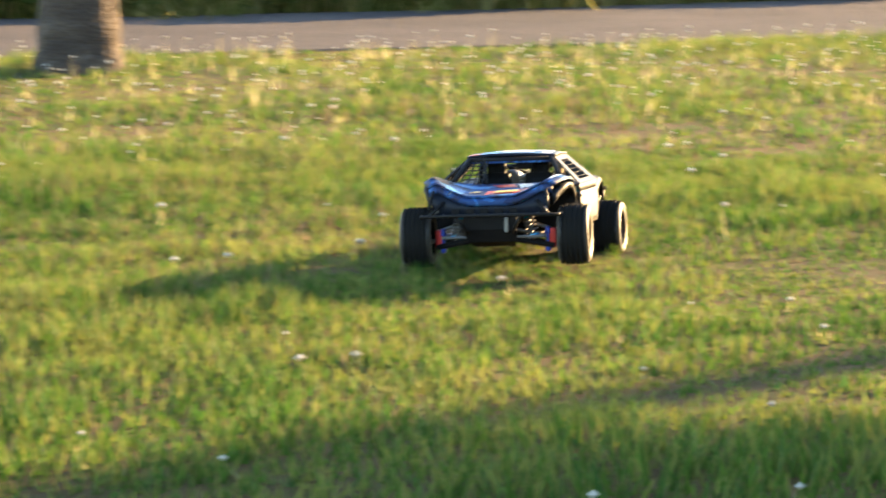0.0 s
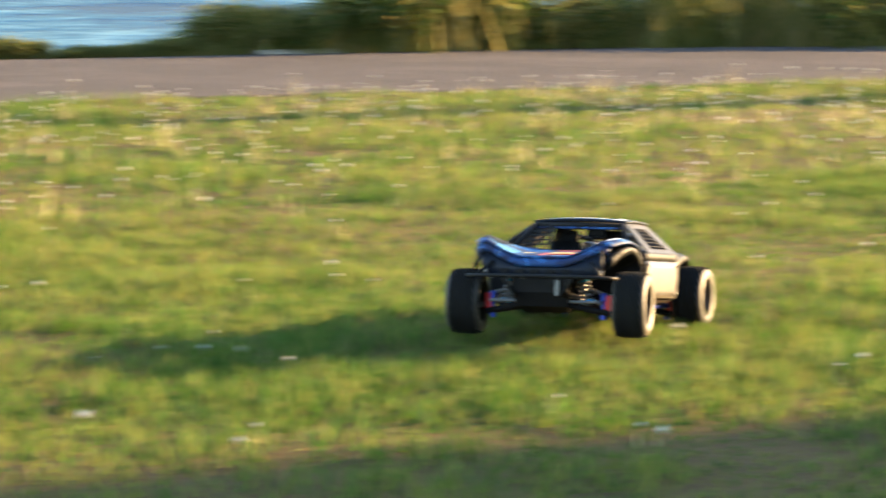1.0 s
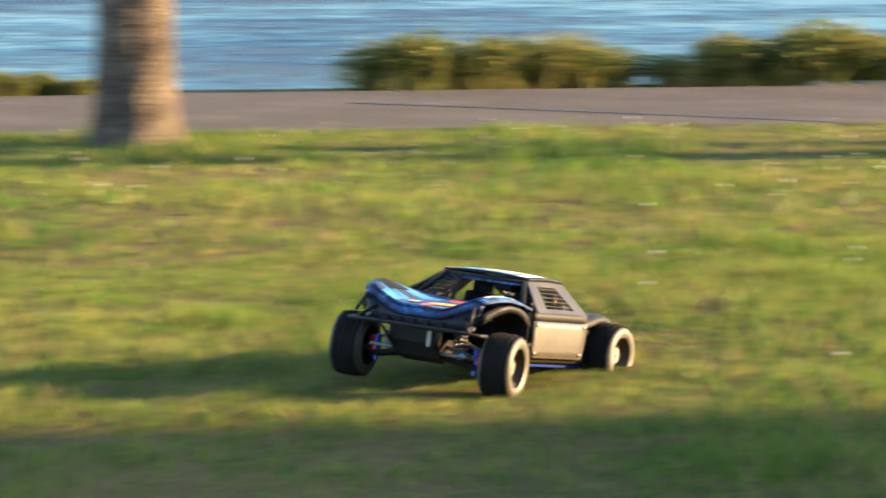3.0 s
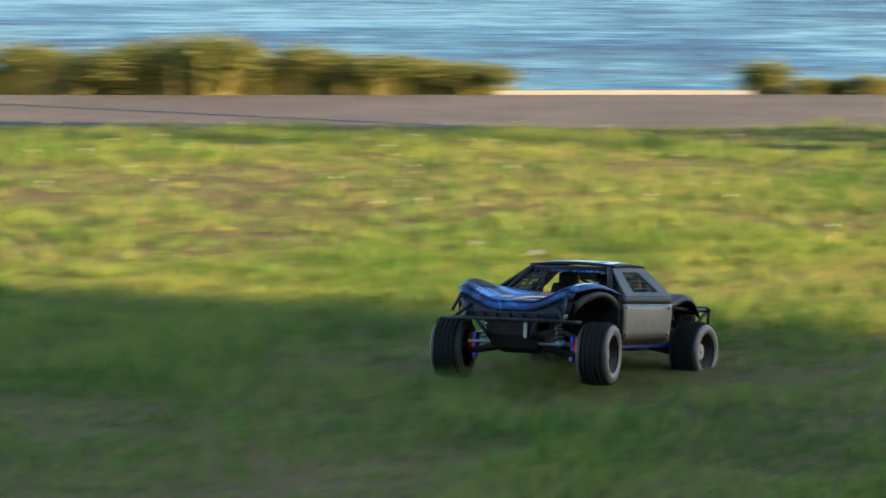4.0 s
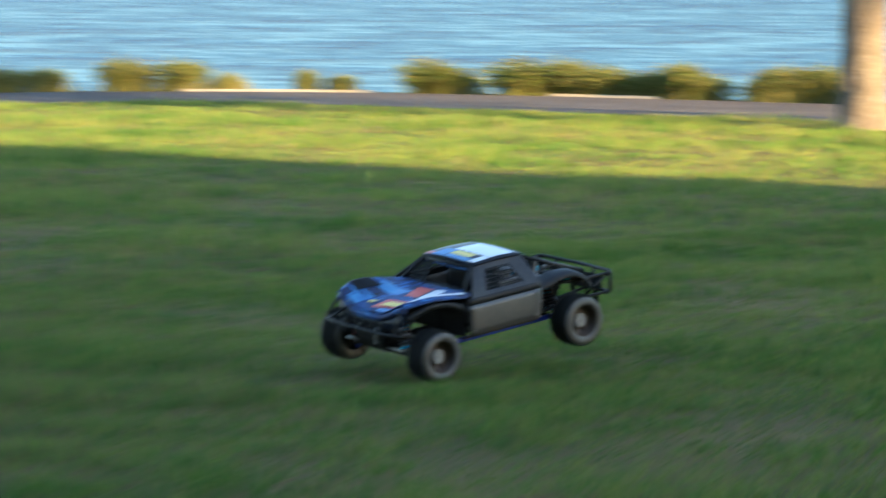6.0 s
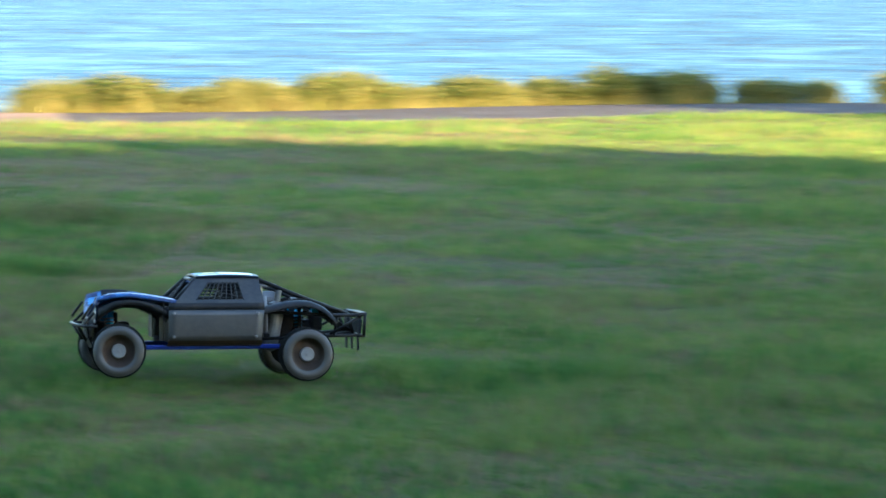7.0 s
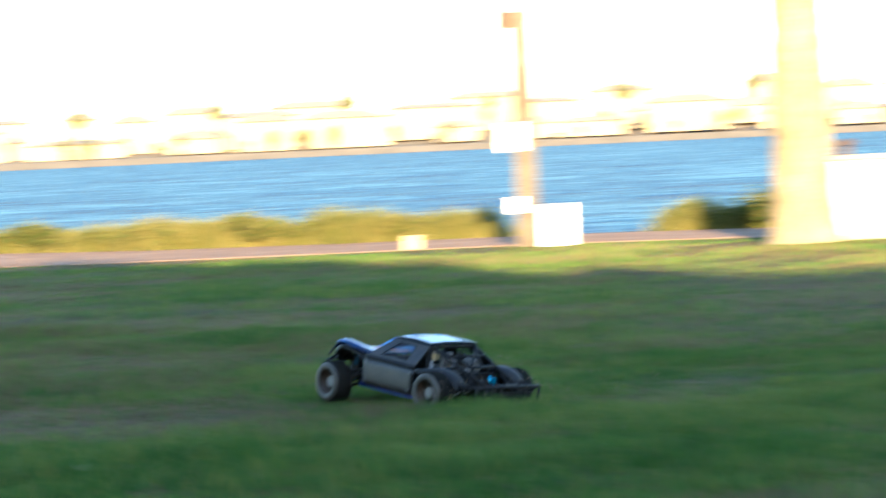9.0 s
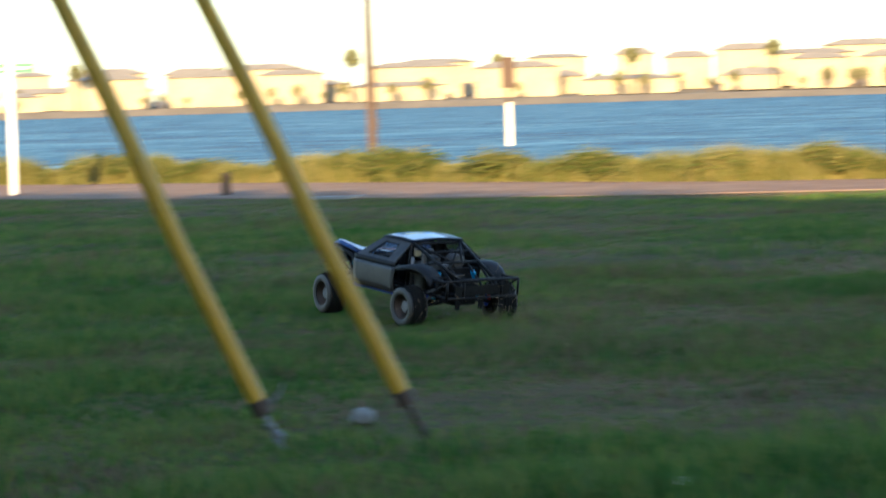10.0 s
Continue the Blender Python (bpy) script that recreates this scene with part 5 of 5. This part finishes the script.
def grass_field(name, count, box4, keep, height, width, seed):
    rng = np.random.default_rng(seed)
    px, py = rng.uniform(box4[0], box4[1], count), rng.uniform(box4[2], box4[3], count)
    ok = inside(px, py, SHAPE) & keep(px, py, rng)
    px, py = px[ok], py[ok]
    n = len(px)
    clump = noise2(px, py, 0.22, 3) * 0.6 + noise2(px, py, 0.9, 4) * 0.6
    bare = noise2(px, py, 1.6, 9) * 0.65 + noise2(px, py, 0.5, 10) * 0.35
    worn = np.clip((-6.0 - py) / 3.0, 0, 1)
    keep_share = np.clip((bare - 0.22 - 0.09 * worn) * 5, 0.60 - 0.14 * worn, 1)
    ok = rng.random(n) < keep_share
    px, py, clump = px[ok], py[ok], clump[ok] * (1 - 0.30 * worn[ok] * (1 - keep_share[ok]))
    n = len(px)
    low = np.ones(n)
    end = np.flatnonzero((py < -13) & (px < -13))
    edge = np.full(len(end), 1e9)
    for qx, qy in PATH_LINE:
        edge = np.minimum(edge, np.hypot(px[end] - qx, py[end] - qy))
    low[end] = np.clip(0.25 + (edge - 0.6) / 4.5, 0.25, 0.8)
    h = height * low * (0.18 + 1.25 * clump ** 2.0) * rng.uniform(0.6, 1.25, n)
    a = rng.uniform(0, math.tau, n)
    w = width * rng.uniform(0.7, 1.3, n)
    lean, la = h * rng.uniform(0.1, 0.8, n), rng.uniform(0, math.tau, n)
    v = np.empty((n, 3, 3), np.float32)
    v[:, 0] = np.stack([px - np.cos(a) * w, py - np.sin(a) * w, np.full(n, -0.004)], 1)
    v[:, 1] = np.stack([px + np.cos(a) * w, py + np.sin(a) * w, np.full(n, -0.004)], 1)
    v[:, 2] = np.stack([px + np.cos(la) * lean, py + np.sin(la) * lean, h], 1)
    me = bpy.data.meshes.new(name)
    me.vertices.add(n * 3)
    me.vertices.foreach_set("co", v.ravel())
    me.loops.add(n * 3)
    me.loops.foreach_set("vertex_index", np.arange(n * 3, dtype=np.int32))
    me.polygons.add(n)
    me.polygons.foreach_set("loop_start", np.arange(0, n * 3, 3, dtype=np.int32))
    me.update()
    me.validate()
    me.materials.append(M_GRASS)
    me.materials.append(M_LUSH_SHADE)
    me.materials.append(M_DEAD)
    if len(me.polygons) == n:
        # share of shade-toned lush blades grows towards the shaded end of the lawn
        lush_shade = rng.random(n) < 0.15 + 0.50 * np.clip((1.0 - py) / 9.0, 0, 1)
        patch = noise2(px, py, 1.3, 21) * 0.6 + noise2(px, py, 0.35, 22) * 0.4
        dead = rng.random(n) < np.clip((patch - 0.46) * 4, 0, 0.8) * (0.22 + 0.38 * np.clip((-6.0 - py) / 3.0, 0, 1))
        me.polygons.foreach_set("material_index", np.where(dead, 2, lush_shade).astype(np.int32))
    return tagged(new(name, me), "short uneven green grass with yellowed patches", "grass", kind="stuff")


grass_field("grass", 1300000, (-11, 4, -25, 13), lambda x, y, r: track_distance(x, y) < 3.2, 0.058, 0.0052, 31)
grass_field("far_grass", 1400000, (-28, 6, -42, 21), lambda x, y, r: (track_distance(x, y) >= 3.2) & (r.random(len(x)) < 0.9), 0.062, 0.0078, 32)

grass_field("near_grass", 520000, (-9, 4, -22, -9), lambda x, y, r: track_distance(x, y) >= 3.2, 0.092, 0.0055, 33)


def wildflowers(name, n, box4, seed, tall, slope=1.0, base=0.03):
    """Dry stems and white seed heads scattered over the long grass by the path."""
    rng = np.random.default_rng(seed)
    px, py = rng.uniform(box4[0], box4[1], n * 8), rng.uniform(box4[2], box4[3], n * 8)
    near = np.array([np.min(np.hypot(PATH_LINE[:, 0] - x, PATH_LINE[:, 1] - y)) for x, y in zip(px, py)])
    ok = inside(px, py, SHAPE) & (rng.random(n * 8) < np.clip((1.25 - near / 5.0) * slope, base, 1))
    px, py = px[ok][:n], py[ok][:n]
    stems, heads = bmesh.new(), bmesh.new()
    for x, y in zip(px, py):
        h = tall * rng.uniform(0.45, 1.2)
        dx, dy = rng.normal(0, 0.012, 2)
        for q in range(3):
            ax, ay = rng.normal(0, 0.012, 2)
            s = rng.uniform(0.0025, 0.005)
            a = rng.uniform(0, math.pi)
            hh = h * (1.0 if q == 0 else rng.uniform(0.4, 0.9))
            stems.faces.new([stems.verts.new((x + ax - s * math.cos(a), y + ay - s * math.sin(a), 0)), stems.verts.new((x + ax + s * math.cos(a), y + ay + s * math.sin(a), 0)), stems.verts.new((x + ax + dx, y + ay + dy, hh))])
        r = rng.uniform(0.006, 0.014)
        c = Vector((x + dx, y + dy, h))
        o = [heads.verts.new(c + Vector(d) * r) for d in ((1, 0, 0), (0, 1, 0), (-1, 0, 0), (0, -1, 0), (0, 0, 0.8), (0, 0, -0.8))]
        for i in range(4):
            heads.faces.new((o[i], o[(i + 1) % 4], o[4]))
            heads.faces.new((o[(i + 1) % 4], o[i], o[5]))
    root = thing(name, "pale dry stems and white seed heads in the long grass", "wildflowers", kind="stuff")
    part("stems", stems, M_STEM, root)
    part("seed_heads", heads, M_HEAD, root)


wildflowers("wildflowers", 850, (-5.6, 5, 7.5, 19.5), 41, 0.10)
wildflowers("wildflowers", 160, (-16, -5.6, 2, 13), 42, 0.06)
wildflowers("wildflowers", 150, (-5, 4, 5, 13), 43, 0.045, 0.0, 1.0)


# bits of straw and turf thrown up behind the rear wheels
def clippings():
    rng = np.random.default_rng(77)
    bm = bmesh.new()
    for i in range(70):
        k = rng.random() ** 1.5
        c = Vector((-0.36 - 0.75 * k, rng.choice((-0.22, 0.22)) + rng.normal(0, 0.05 + 0.10 * k), 0.03 + abs(rng.normal(0, 0.05 + 0.10 * k))))
        d = Vector(rng.normal(size=3)).normalized() * rng.uniform(0.006, 0.022)
        w = d.orthogonal().normalized() * rng.uniform(0.0008, 0.0018)
        bm.faces.new([bm.verts.new(c - d - w), bm.verts.new(c + d), bm.verts.new(c - d + w)])
    for i in range(420):
        k = rng.random() ** 1.3
        c = Vector((-0.34 - 1.5 * k, rng.choice((-0.2, 0.2)) * (1 - 0.5 * k) + rng.normal(0, 0.05 + 0.16 * k), 0.02 + abs(rng.normal(0, 0.05 + 0.11 * k))))
        r = rng.uniform(0.0012, 0.0032)
        v = [bm.verts.new(c + Vector(d) * r) for d in ((1, 0, -0.5), (-0.5, 0.9, -0.5), (-0.5, -0.9, -0.5), (0, 0, 1))]
        for f in ((0, 1, 2), (0, 1, 3), (1, 2, 3), (0, 2, 3)):
            bm.faces.new([v[q] for q in f])
    ob = part("grass_clippings", bm, M_DUST)
    return tagged(ob, "loose straw and turf thrown up behind the truck", "clippings", kind="stuff")


CLIPPINGS = clippings()


# ============ movement ============
def motions():
    rows = []
    for t, x, y, lift, heading, pitch, roll, front, rear in TRUCK_ROWS:
        rows.append((t, Matrix.Translation((x, y, lift)) @ pose(0, 0, 0, 0, 0, heading) @ pose(0, 0, 0, roll, -pitch, 0)))
    walk(truck, rows)
    walk(CLIPPINGS, [(r[0], pose(r[1], r[2], 0, 0, 0, r[4])) for r in TRUCK_ROWS])
    # wheels: roll with the ground covered, front pair steered a little, both axles springing
    ts = [r[0] for r in TRUCK_ROWS]
    dist = [0.0]
    for a, b in zip(TRUCK_ROWS[:-1], TRUCK_ROWS[1:]):
        dist.append(dist[-1] + math.hypot(b[1] - a[1], b[2] - a[2]))
    for hub, ax, sgn in WHEELS:
        keys = []
        turn, last = 0.0, 0.0
        springs = [r[7] if ax > 0 else r[8] for r in TRUCK_ROWS]
        for i in range(301):
            t = i / 30
            gone = np.interp(t, ts, dist) / WHEEL_R * 57.3
            turn, last = turn + min(80.0, gone - last), gone
            steer = np.interp(t, [0, 2.7, 5.0, 6.2, 7.5, 10], [4, 8, 12, 0, -10, -6]) if ax > 0 else 0.0
            keys.append((t, pose(ax, sgn * HALF_TRACK, np.interp(t, ts, springs), 0, 0, steer) @ pose(0, 0, 0, 0, turn, 0)))
        walk(hub, keys)


motions()
